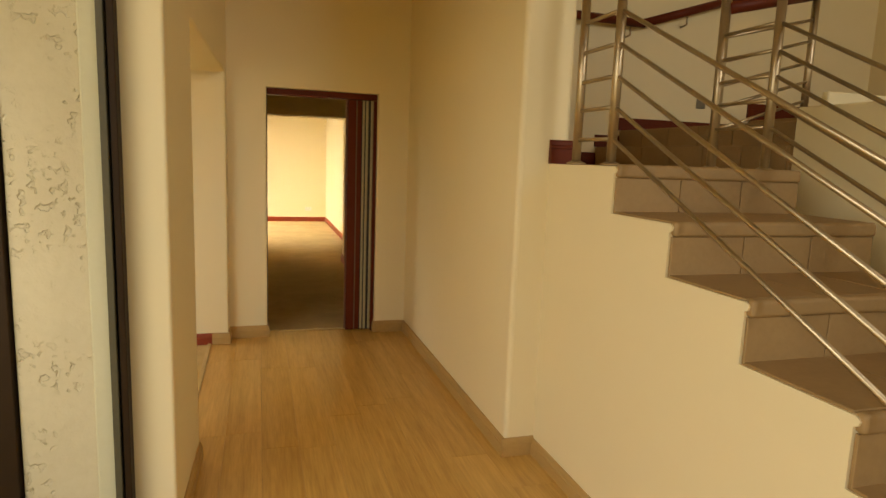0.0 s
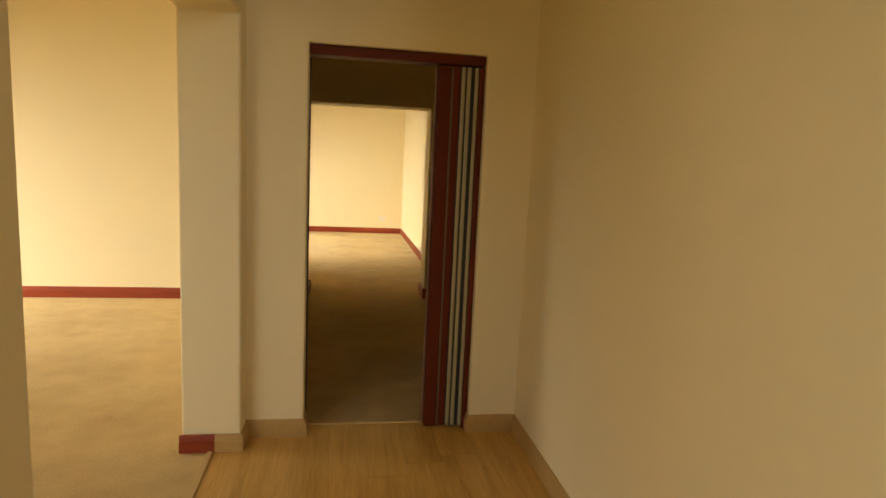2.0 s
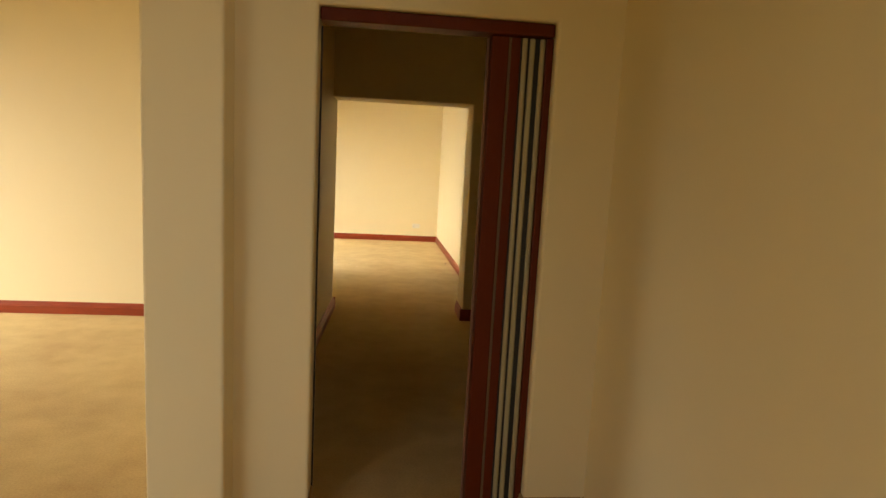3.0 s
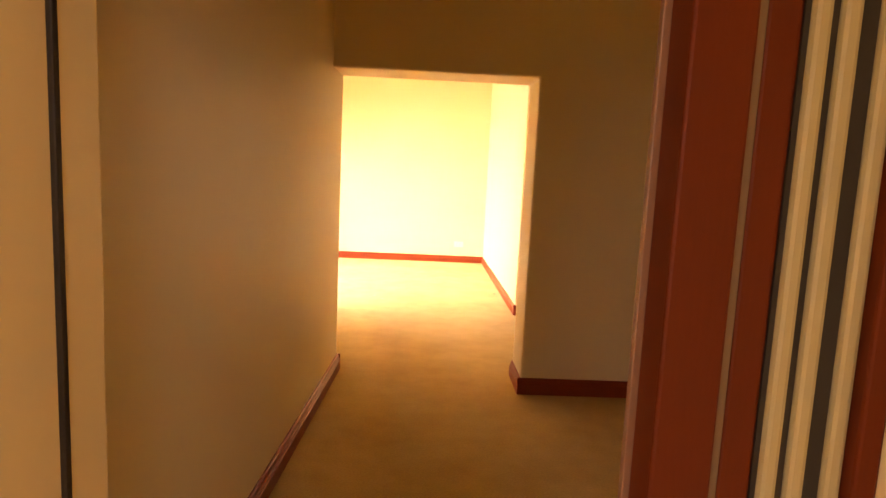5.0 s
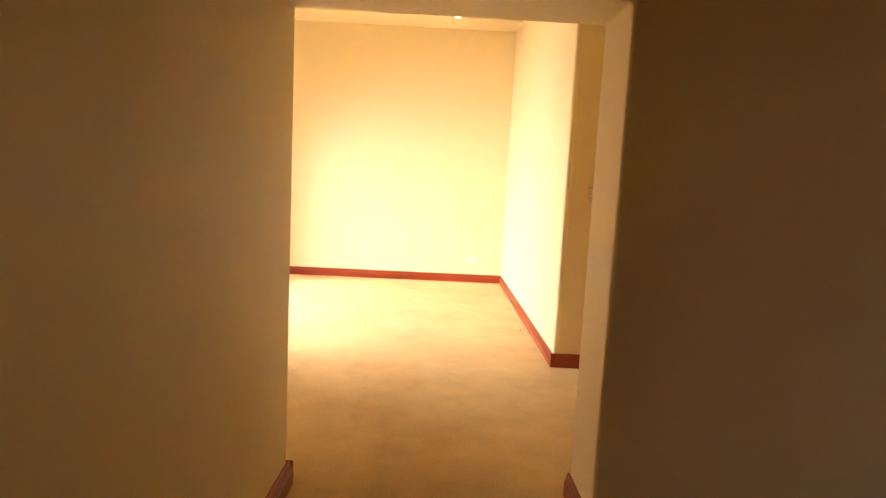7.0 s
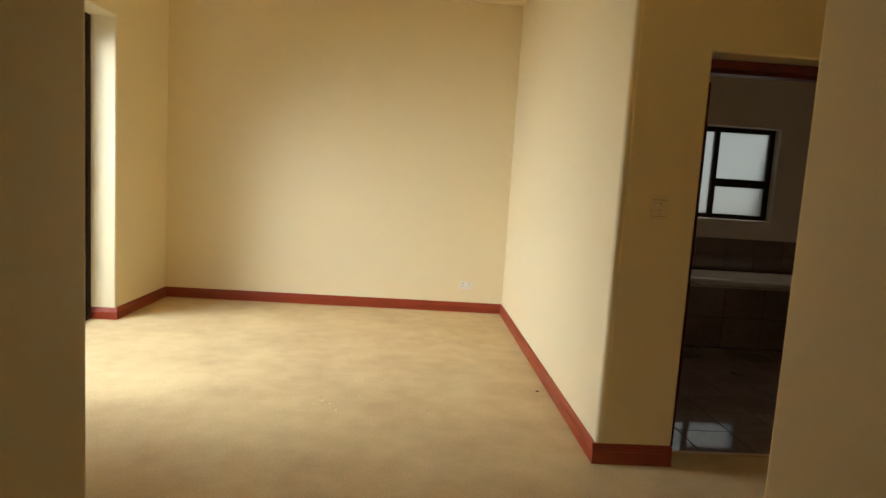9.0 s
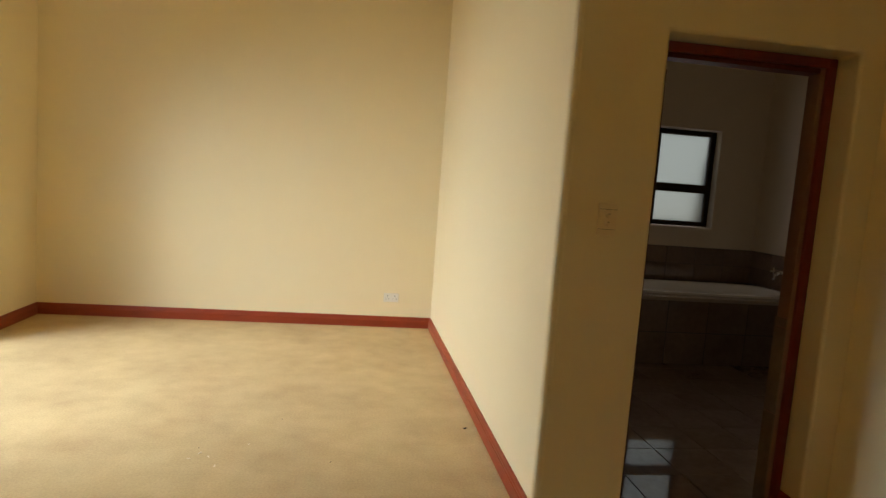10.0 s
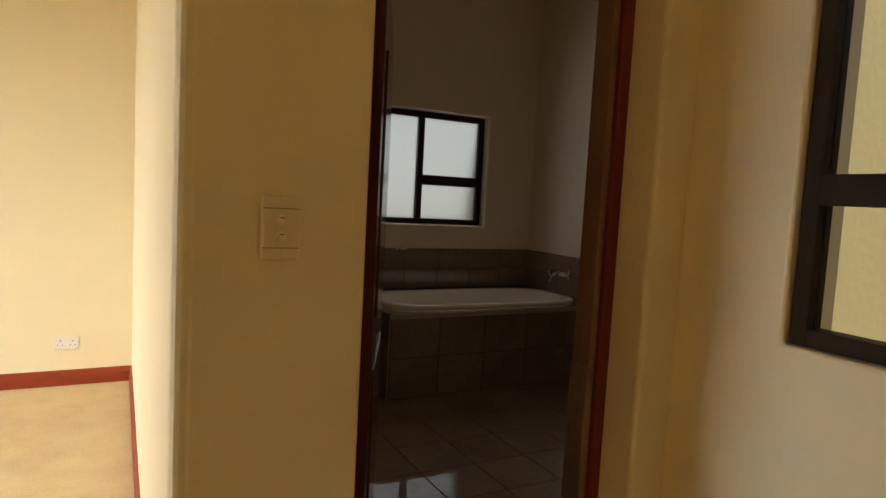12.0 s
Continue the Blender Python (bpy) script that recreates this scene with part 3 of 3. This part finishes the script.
# ---- wall fittings ----
def double_socket(x, y, z):
    thing = empty("wall_socket", x, y, z, "white double wall socket above the skirting board", "socket")
    part("plate", box(-0.073, 0.073, -0.010, 0, -0.043, 0.043, 0.004), WHITE_PLASTIC, thing)
    for c in (-0.036, 0.036):
        # black discs on the plate give the shade inside the pin holes
        for dx, dz in ((0, 0.017), (-0.014, -0.012), (0.014, -0.012)):
            part("pin_hole", turned([(0.0045 if dz > 0 else 0.0035, 0), (0.0045 if dz > 0 else 0.0035, 0.0015)], sides=10), BLACK_SEAL_AND_SHADE, thing).matrix_basis = pose(c + dx, -0.0098, dz, 90)
    return thing


double_socket(1.005, 14.69, 0.292)

switch = empty("light_switch", 1.610, 11.14, 1.333, "cream light switch plate with two round toggles", "switch")
part("plate", box(-0.040, 0.040, -0.013, 0, -0.066, 0.066, 0.005, 3), CREAM_PLASTIC, switch)
part("insert", box(-0.036, 0.038, -0.0155, -0.012, -0.040, 0.040, 0.001), CREAM_PLASTIC, switch)
# Dark bars put the shade of the plate's grooves into colour
for z in (0.0405, -0.0405):
    part("groove", box(-0.036, 0.038, -0.0145, -0.0128, z - 0.0008, z + 0.0008), DARK_LEAF_AND_SHADE, switch)
for z in (0.017, -0.017):
    part("toggle", turned([(0.011, 0), (0.010, 0.004), (0.006, 0.009), (0.003, 0.010)]), CREAM_PLASTIC, switch, smooth=True).matrix_basis = pose(0, -0.015, z, 90)
    # dark bar across each toggle
    part("toggle_slot", box(-0.005, 0.005, -0.0262, -0.0245, z + 0.004, z + 0.006), DARK_LEAF_AND_SHADE, switch)

LAMP = bpy.data.materials.new("lamp_lens")
LAMP.use_nodes = True
LAMP.node_tree.nodes["Principled BSDF"].inputs["Base Color"].default_value = (0.9, 0.85, 0.7, 1)
LAMP.node_tree.nodes["Principled BSDF"].inputs["Emission Color"].default_value = (1.0, 0.9, 0.65, 1)
LAMP.node_tree.nodes["Principled BSDF"].inputs["Emission Strength"].default_value = 3.0
lamp = empty("downlight", 0.64, 14.08, 3.24, "small round recessed ceiling downlight, lit warm white", "downlight")
part("rim", turned([(0.045, 0), (0.045, -0.006), (0.036, -0.008), (0.034, 0)]), WHITE_PLASTIC, lamp, smooth=True)
part("lens", turned([(0.033, -0.002), (0.030, -0.0075)]), LAMP, lamp, smooth=True)

for x, y, size, turn in ((1.317, 12.195, 0.030, 30), (-0.12, 11.9, 0.014, 80), (0.25, 12.3, 0.010, 10), (0.55, 11.75, 0.012, 50), (-1.35, 4.9, 0.016, 20), (-2.0, 5.6, 0.012, 70)):
    bm = bmesh.new()
    bmesh.ops.create_icosphere(bm, subdivisions=2, radius=size * 0.5)
    for v in bm.verts:
        v.co = Vector((v.co.x * 1.0, v.co.y * 0.38 + 6 * v.co.x**2 / max(size, 0.01) * 0.12, v.co.z * 0.3))
    leaf = part("dry_leaf", bm, DARK_LEAF_AND_SHADE, None, "tiny curled dark leaf lying on the carpet", smooth=True)
    leaf.matrix_basis = pose(x, y, size * 0.12, 0, 0, turn)
    tagged(leaf, category="leaf")

for x, y, size, turn in ((-0.10, 11.84, 0.022, 15), (-0.05, 11.80, 0.016, 80), (-0.14, 11.78, 0.014, 120), (0.00, 11.70, 0.020, 40), (0.12, 11.95, 0.012, 10)):
    bm = bmesh.new()
    bmesh.ops.create_icosphere(bm, subdivisions=2, radius=size * 0.5)
    for v in bm.verts:
        v.co = Vector((v.co.x, v.co.y * 0.5 + 0.3 * size * math.sin(v.co.x / size * 5), v.co.z * 0.28))
    scrap = part("lint_scrap", bm, CREAM_PLASTIC, None, "tiny pale scrap of lint on the carpet", smooth=True)
    scrap.matrix_basis = pose(x, y, size * 0.12, 0, 0, turn)
    tagged(scrap, category="lint", group="lint on the bedroom carpet")

# ---- bathroom ----
door_frame = empty("bathroom_door_frame", 1.805, 11.29, 0, "red mahogany door frame set into the plaster reveal", "door frame")
part("left_jamb", box(0.0, 0.045, -0.025, 0.068, 0, 2.098, 0.004), FRAME_RED, door_frame)
part("right_jamb", box(0.815, 0.858, -0.025, 0.068, 0, 2.098, 0.004), FRAME_RED, door_frame)
part("head", box(0.045, 0.815, -0.025, 0.068, 2.055, 2.098, 0.004), FRAME_RED, door_frame)
part("head_stop", box(0.045, 0.790, -0.010, 0.068, 2.033, 2.055, 0.003), DARK_RED, door_frame)
# The return's dim brown has the shade put into its colour
bath_return = tagged(part("trim_bath_return", box(2.5965, 2.6195, 11.280, 11.358, 0.0, 2.054, 0.003), BROWN_TRIM), "return beside the bathroom door, dim brown for its shade, tiled below", "wall return", kind="structure")
for z0, z1 in ((0.004, 0.465), (0.471, 0.876), (0.882, 0.922)):
    part("tile", box(2.5905, 2.5965, 11.278, 11.360, z0, z1, 0.002, 1), DARK_TILE, bath_return)
leaf = empty("bathroom_door", 1.872, 11.365, 0.012, "dark red glossy wooden door standing open into the bathroom", "door", rz=-24)
GLOSS_DOOR = material("dark_varnished_door", (0.10, 0.016, 0.012), 0.12, vary=0.6, scale=(4, 40), tint=(0.06, 0.008, 0.008), stretch=(6, 6, 0.6))
part("leaf", box(0.0, 0.040, 0.0, 0.78, 0, 1.985, 0.003), GLOSS_DOOR, leaf)
for z0, z1 in ((0.25, 0.9), (1.05, 1.8)):
    part("panel", box(0.038, 0.046, 0.14, 0.64, z0, z1, 0.004), GLOSS_DOOR, leaf)


def aluminium_window(name, origin, axis, label, width, height, mullion, transom, pane_mat, depth=0.06, bar=0.052, side=1):
    """A dark aluminium window: outer frame, one mullion, a transom beside it, and its panes. axis: the way its width runs."""
    thing = empty(name, *origin, label, "window")
    turn = Matrix.Identity(4) if axis == "x" else pose(0, 0, 0, 0, 0, -90)
    thing.matrix_basis = Matrix.Translation(origin) @ turn
    h = depth / 2
    for n, b in (("left_stile", (0, bar, 0, height)), ("right_stile", (width - bar, width, 0, height)), ("bottom_rail", (bar, width - bar, 0, bar)), ("top_rail", (bar, width - bar, height - bar, height))):
        part(n, box(b[0], b[1], -h, h, b[2], b[3], 0.003), ALU, thing)
    part("mullion", box(mullion, mullion + bar, -h, h, bar, height - bar, 0.003), ALU, thing)
    spans = {-1: (bar, mullion), 1: (mullion + bar, width - bar)}
    a, b = spans[side]
    part("transom", box(a, b, -h * 1.1, h * 1.1, transom, transom + bar * 1.7, 0.003), ALU, thing)
    for x0, x1, z0, z1 in ((a, b, bar, transom), (a, b, transom + bar * 1.7, height - bar), (*spans[-side], bar, height - bar)):
        pane = part("pane", box(x0, x1, -0.003, 0.003, z0, z1), pane_mat, thing)
        pane.visible_shadow = False
    return thing


aluminium_window("bathroom_window", (3.236, 14.94, 1.171), "x", "frosted bathroom window in a dark aluminium frame", 1.119, 1.006, 0.447, 0.357, FROSTED)
aluminium_window("bedroom_side_window", (2.85, 10.804, 1.095), "y", "side window in a dark bronze aluminium frame", 1.50, 1.0, 0.74, 0.35, GLASS, bar=0.044, side=-1)

tub = empty("bathtub", 2.97, 13.70, 0, "white enamel bathtub built into a dark tiled surround", "bathtub")
part("surround", box(0.0, 1.90, 0.0, 1.11, 0, 0.585, 0.004), GROUT, tub, "dark tiled surround")


def basin():
    """The tub's rim and hollow, as rounded rings that shrink downwards."""
    bm = bmesh.new()
    rings = []
    for grow, z, p in ((0.0, 0.548, 5), (0.0, 0.572, 5), (-0.012, 0.580, 5), (-0.055, 0.578, 4), (-0.075, 0.560, 3.5), (-0.10, 0.42, 3), (-0.14, 0.26, 3), (-0.22, 0.22, 2.6)):
        a, b, ring = 0.86 + grow, 0.385 + grow, []
        for k in range(56):
            t = k * math.tau / 56
            c, s = math.cos(t), math.sin(t)
            ring.append(bm.verts.new((0.97 + a * math.copysign(abs(c) ** (2 / p), c), 0.535 + b * math.copysign(abs(s) ** (2 / p), s), z + 0.040)))
        rings.append(ring)
    for low, high in zip(rings, rings[1:]):
        for k in range(56):
            bm.faces.new((low[k], low[(k + 1) % 56], high[(k + 1) % 56], high[k]))
    bm.faces.new(rings[-1])
    bmesh.ops.recalc_face_normals(bm, faces=bm.faces[:])
    return bm


# the surround is cut open where the tub sits
surround = tub.children[0]
cutter = bmesh.new()
cutter.from_mesh(surround.data)
cutter.faces.ensure_lookup_table()
bmesh.ops.delete(cutter, geom=[f for f in cutter.faces if f.normal.z > 0.9 and f.calc_center_median().z > 0.5], context="FACES")
cutter.to_mesh(surround.data)
cutter.free()
part("basin", basin(), ENAMEL, tub, "white enamel basin", smooth=True)
for n, b in (("front_deck", (0.0, 1.90, -0.004, 0.175)), ("left_deck", (0.0, 0.13, 0.175, 0.90)), ("right_deck", (1.81, 1.90, 0.175, 0.90)), ("back_deck", (0.0, 1.90, 0.90, 1.11))):
    part(n, box(b[0], b[1], b[2], b[3], 0.575, 0.596, 0.003), DARK_TILE, tub)
for c in range(5):
    for r in range(2):
        part("tile", box(0.004 + c * 0.38, 0.376 + c * 0.38, -0.008, 0.0, 0.005 + r * 0.285, 0.282 + r * 0.285, 0.002, 1), DARK_TILE, tub)
for c in range(3):
    for r in range(2):
        part("tile", box(-0.008, 0.0, 0.004 + c * 0.37, 0.367 + c * 0.37, 0.005 + r * 0.285, 0.282 + r * 0.285, 0.002, 1), DARK_TILE, tub)
part("edge_trim", box(-0.011, -0.005, -0.011, -0.005, 0, 0.597, bm=box(-0.008, 1.90, -0.012, -0.006, 0.568, 0.600)), PALE_EDGE, tub, "thin pale edge trim")

mixer = empty("bath_mixer", 4.862, 14.22, 0.80, "chrome bath mixer tap with two cross handles", "tap")
part("body", tube([(-0.06, -0.10, 0), (-0.06, 0.10, 0)], 0.020), CHROME, mixer, smooth=True)
part("spout", tube([(-0.06, 0, 0.0), (-0.13, 0, -0.01), (-0.16, 0, -0.07)], 0.014), CHROME, mixer, smooth=True)
for y in (-0.10, 0.10):
    part("wall_pipe", tube([(0, y * 0.75, 0), (-0.06, y * 0.75, 0)], 0.014), CHROME, mixer, smooth=True)
    part("cross_handle", tube([(-0.06, y, 0.0), (-0.06, y * 1.35, 0.0)], 0.012, bm=tube([(-0.10, y * 1.35, 0), (-0.02, y * 1.35, 0)], 0.007, bm=tube([(-0.06, y * 1.35, -0.04), (-0.06, y * 1.35, 0.04)], 0.007))), CHROME, mixer, smooth=True)
spout = empty("wall_tap", 3.48, 14.802, 0.95, "small chrome tap on the tiled wall above the bath", "tap")
part("flange", tube([(0, -0.002, 0), (0, -0.012, 0)], 0.028), CHROME, spout, smooth=True)
part("neck", tube([(0, -0.01, 0), (0, -0.08, 0.01), (0.05, -0.085, 0.01)], 0.011), CHROME, spout, smooth=True)

splash = tagged(part("wall_bath_splashback", box(1.60, 4.87, 14.810, 14.822, 0.0, 0.957, 0.001, 1), GROUT), "dark tiled splashback on the bathroom wall", "tiles", kind="structure")
splash_tile = mesh_of("tile", box(0, 0.322, -0.008, 0, 0, 0.172, 0.002, 1))
splash_tile.materials.append(DARK_TILE)
for c in range(6):
    for r in range(2):
        tile = new("tile", splash_tile)
        tile.parent, tile.location = splash, (2.90 + c * 0.327, 14.810, 0.604 + r * 0.176)
splash_side = tagged(part("wall_bath_splashback_side", box(4.860, 4.872, 11.4, 14.81, 0.0, 0.957, 0.001, 1), GROUT), "dark tiled splashback on the bathroom side wall", "tiles", kind="structure")
for c in range(9):
    for r in range(2):
        tile = new("tile", splash_tile)
        tile.parent, tile.matrix_basis = splash_side, pose(4.860, 14.80 - c * 0.327, 0.604 + r * 0.176, 0, 0, -90)

# ---- bedroom sliding door ----
slider = empty("sliding_garden_door", -2.455, 13.60, 0, "closed glass sliding door in a dark bronze aluminium frame", "sliding door")
part("fixed_jamb", box(-0.055, 0.060, -0.045, -0.002, 0, 2.595, 0.004), ALU, slider)
part("head", box(-0.055, 0.060, -2.200, -0.045, 2.535, 2.595, 0.004), ALU, slider)
part("bottom_track", box(-0.055, 0.065, -2.200, -0.045, -0.02, 0.030, 0.004), ALU, slider)
part("track_rail", box(0.020, 0.030, -2.200, -0.045, 0.03, 0.044, 0.002), ALU, slider)
sash = part("sash_stile", box(-0.018, 0.022, -0.115, -0.040, 0.035, 2.535, 0.004), ALU, slider)
part("frame_jamb", box(-0.055, 0.060, -2.248, -2.200, 0, 2.595, 0.004), ALU, slider)
part("sash_stile", box(-0.018, 0.022, -1.15, -1.08, 0.035, 2.535, 0.004), ALU, slider)
part("sash_rail", box(-0.018, 0.022, -1.08, -0.115, 0.035, 0.105, 0.004), ALU, slider)
part("sash_rail", box(-0.018, 0.022, -1.08, -0.115, 2.465, 2.535, 0.004), ALU, slider)
pull = part("pull_handle", box(0.022, 0.050, -0.095, -0.070, 1.17, 1.37, 0.006), ALU, sash, "dark pull handle")
part("latch", box(0.022, 0.040, -0.100, -0.060, 1.25, 1.29, 0.004), BLACK_SEAL_AND_SHADE, pull)
for y0, y1 in ((-1.08, -0.115), (-2.20, -1.15)):
    pane = part("pane", box(-0.002, 0.004, y0, y1, 0.07, 2.50), GLASS, slider)
    pane.visible_shadow = False
tagged(part("trim_garden_sill", box(-2.75, -2.515, 11.35, 13.60, -0.30, -0.022, 0.01), STONE), "pale stone sill outside the sliding door", "sill", kind="structure")

# ---- garden ----
tagged(part("ground", box(-300, 300, -300, 300, -0.5, -0.30), GRASS), "dry yellow-green lawn around the house", "lawn", kind="structure")
garden_wall = tagged(part("garden_wall", box(-14, 6, 16.612, 16.80, -0.32, 1.64), MORTAR), "tan face-brick garden wall with a pale brick coping", "garden wall", kind="structure")
COURSE = 0.066
brick_mesh = mesh_of("brick", box(-0.107, 0.107, -0.010, 0.05, 0, COURSE - 0.009, 0.003, 1))
half_mesh = mesh_of("half_brick", box(-0.050, 0.050, -0.010, 0.05, 0, COURSE - 0.009, 0.003, 1))
cap_mesh = mesh_of("cap_brick", box(-0.034, 0.034, -0.02, 0.22, 0, 0.105, 0.005, 1))
for data, mat in ((brick_mesh, BRICK), (half_mesh, BRICK), (cap_mesh, CAP_BRICK)):
    data.materials.append(mat)
far_bricks = bmesh.new()
rng = random.Random(4)
for r in range(30):
    z = -0.34 + r * COURSE
    for c in range(36):
        x = -8.0 + c * 0.224 + (0.112 if r % 2 else 0)
        if -4.86 < x < -3.55:
            ob = new("brick", brick_mesh)
            ob.parent, ob.location = garden_wall, (x, 16.612 + rng.uniform(-0.003, 0.003), z)
        else:
            box(x - 0.107, x + 0.107, 16.602, 16.66, z, z + COURSE - 0.009, bm=far_bricks)
tagged(part("brickwork", far_bricks, BRICK, garden_wall), kind="stuff")
for c in range(70):
    x = -8.0 + c * 0.078
    ob = new("cap_brick", cap_mesh)
    ob.parent, ob.location = garden_wall, (x, 16.60, 1.645)
pier = tagged(part("garden_wall_pier", box(-5.26, -4.86, 16.50, 16.60, -0.32, 1.96), MORTAR), "tan face-brick pier on the garden wall", "wall pier", kind="structure")
for r in range(35):
    for c in range(2):
        ob = new("brick", brick_mesh if r % 2 else half_mesh)
        ob.parent, ob.location = pier, (-5.15 + c * 0.205, 16.50, -0.34 + r * COURSE)
kerb = tagged(part("garden_edging", box(-8, -2.6, 16.28, 16.56, -0.32, -0.29), MORTAR), "row of grey edging stones at the foot of the wall", "edging", kind="structure")
stone_mesh = mesh_of("stone", box(-0.10, 0.10, -0.055, 0.055, 0, 0.075, 0.018, 2))
stone_mesh.materials.append(STONE)
for c in range(24):
    ob = new("stone", stone_mesh)
    ob.parent, ob.matrix_basis = kerb, pose(-7.7 + c * 0.215, 16.33 + rng.uniform(-0.02, 0.02), -0.305, 0, 0, rng.uniform(-6, 6))

bracket = empty("fence_bracket", -4.56, 16.70, 1.75, "white fence bracket standing on the garden wall", "bracket")
part("post", tube([(-0.08, 0, 0), (-0.03, 0, 0.30)], 0.012), WHITE_PLASTIC, bracket, smooth=True)
part("plate", box(-0.04, 0.16, -0.01, 0.01, 0.30, 0.40, 0.006), WHITE_PLASTIC, bracket)
for x in (-0.02, 0.13):
    part("insulator", tube([(x, 0, 0.39), (x, 0, 0.44)], 0.014), WHITE_PLASTIC, bracket, smooth=True)


def tree(x, y, height, spread, seed, count, label):
    """A tapered trunk with limbs and a crown of many small leaves in uneven clumps."""
    r = random.Random(seed)
    thing = empty("garden_tree", x, y, -0.32, label, "tree", "garden trees")
    bm = bmesh.new()
    tips = []

    def limb(a, b, r0, r1):
        turn = (b - a).to_track_quat("Z", "Y").to_matrix().to_4x4()
        bmesh.ops.create_cone(bm, cap_ends=False, segments=8, radius1=r0, radius2=r1, depth=(b - a).length, matrix=Matrix.Translation((a + b) / 2) @ turn)

    base, fork = Vector((0, 0, 0)), Vector((r.uniform(-0.2, 0.2), r.uniform(-0.2, 0.2), height * 0.35))
    limb(base, fork, 0.14, 0.10)
    for k in range(7):
        ang = k * math.tau / 7 + r.uniform(-0.3, 0.3)
        mid = fork + Vector((math.cos(ang) * spread * 0.45, math.sin(ang) * spread * 0.45, height * r.uniform(0.15, 0.4)))
        limb(fork, mid, 0.07, 0.04)
        for j in range(3):
            tip = mid + Vector((r.uniform(-1, 1) * spread * 0.45, r.uniform(-1, 1) * spread * 0.45, height * r.uniform(-0.05, 0.25)))
            limb(mid, tip, 0.035, 0.012)
            tips.append(tip)
            tips.append((tip + mid) / 2)
    part("trunk", bm, BARK, thing, smooth=True)
    verts, faces = [], []
    for k in range(count):
        centre = r.choice(tips) + Vector((r.gauss(0, 0.32), r.gauss(0, 0.32), r.gauss(0, 0.26)))
        m = Matrix.Translation(centre) @ Euler((r.uniform(-0.9, 0.9), r.uniform(-0.9, 0.9), r.uniform(0, 6.3))).to_matrix().to_4x4()
        s = r.uniform(0.03, 0.06)
        n = len(verts)
        for px, py, pz in ((-1.3, 0, 0), (-0.2, 0.5, 0.12), (1.3, 0, 0), (-0.2, -0.5, 0.12)):
            verts.append(m @ Vector((px * s, py * s, pz * s)))
        faces.append((n, n + 1, n + 2, n + 3))
    data = bpy.data.meshes.new("crown")
    data.from_pydata(verts, [], faces)
    data.materials.append(LEAF)
    crown = new("crown", data)
    crown.parent = thing
    return thing


tree(-5.6, 18.6, 3.6, 1.6, 3, 9000, "leafy green garden tree behind the brick wall")
tree(-4.4, 19.8, 4.6, 1.9, 8, 9000, "tall dense garden tree behind the brick wall")
tree(-7.4, 19.6, 4.2, 1.9, 11, 7000, "leafy green garden tree behind the brick wall")
tree(-5.0, 22.5, 6.2, 2.6, 17, 9000, "tall far garden tree behind the brick wall")
hedge_wall = tagged(part("side_boundary_wall", box(4.9, 5.1, 5.2, 11.05, -0.32, 2.7, 0.01), YELLOW_PLASTER), "cream plastered boundary wall outside the side window", "garden wall", kind="structure")

tagged(part("wall_bath_exterior", box(3.022, 5.09, 11.108, 11.147, -0.31, 3.3, 0.004), YELLOW_PLASTER), "yellow-cream plaster outside the bathroom", "wall", kind="structure")

# ---- floor pieces ----
hall_floor = bpy.data.objects["floor_laminate_base"]
rng = random.Random(2)
for c in range(10):
    x0 = -0.447 + c * 0.194
    y0 = -3.0 - rng.uniform(0, 1.2)
    while y0 < 5.615:
        a, b = max(y0, -3.0), min(y0 + 1.285, 5.615)
        if b - a > 0.02:
            plank = part("plank", box(-0.0967, 0.0967, -(b - a) / 2 + 0.0003, (b - a) / 2 - 0.0003, -0.012, 0.0, 0.0006, 1), LAMINATE, hall_floor)
            plank.location = (x0 + 0.097, (a + b) / 2, 0)
        y0 += 1.286
bath_floor = bpy.data.objects["floor_bathroom_base"]
tile_mesh = mesh_of("floor_tile", box(-0.158, 0.158, -0.158, 0.158, -0.008, 0, 0.0015, 1))
tile_mesh.materials.append(DARK_TILE)
for c in range(11):
    for r in range(11):
        x, y = 1.577 + c * 0.322, 11.47 + r * 0.322
        if y < 14.8 and x < 4.85:
            ob = new("floor_tile", tile_mesh)
            ob.parent, ob.location = bath_floor, (x, y, -0.0005 * ((c * 7 + r * 3) % 3))
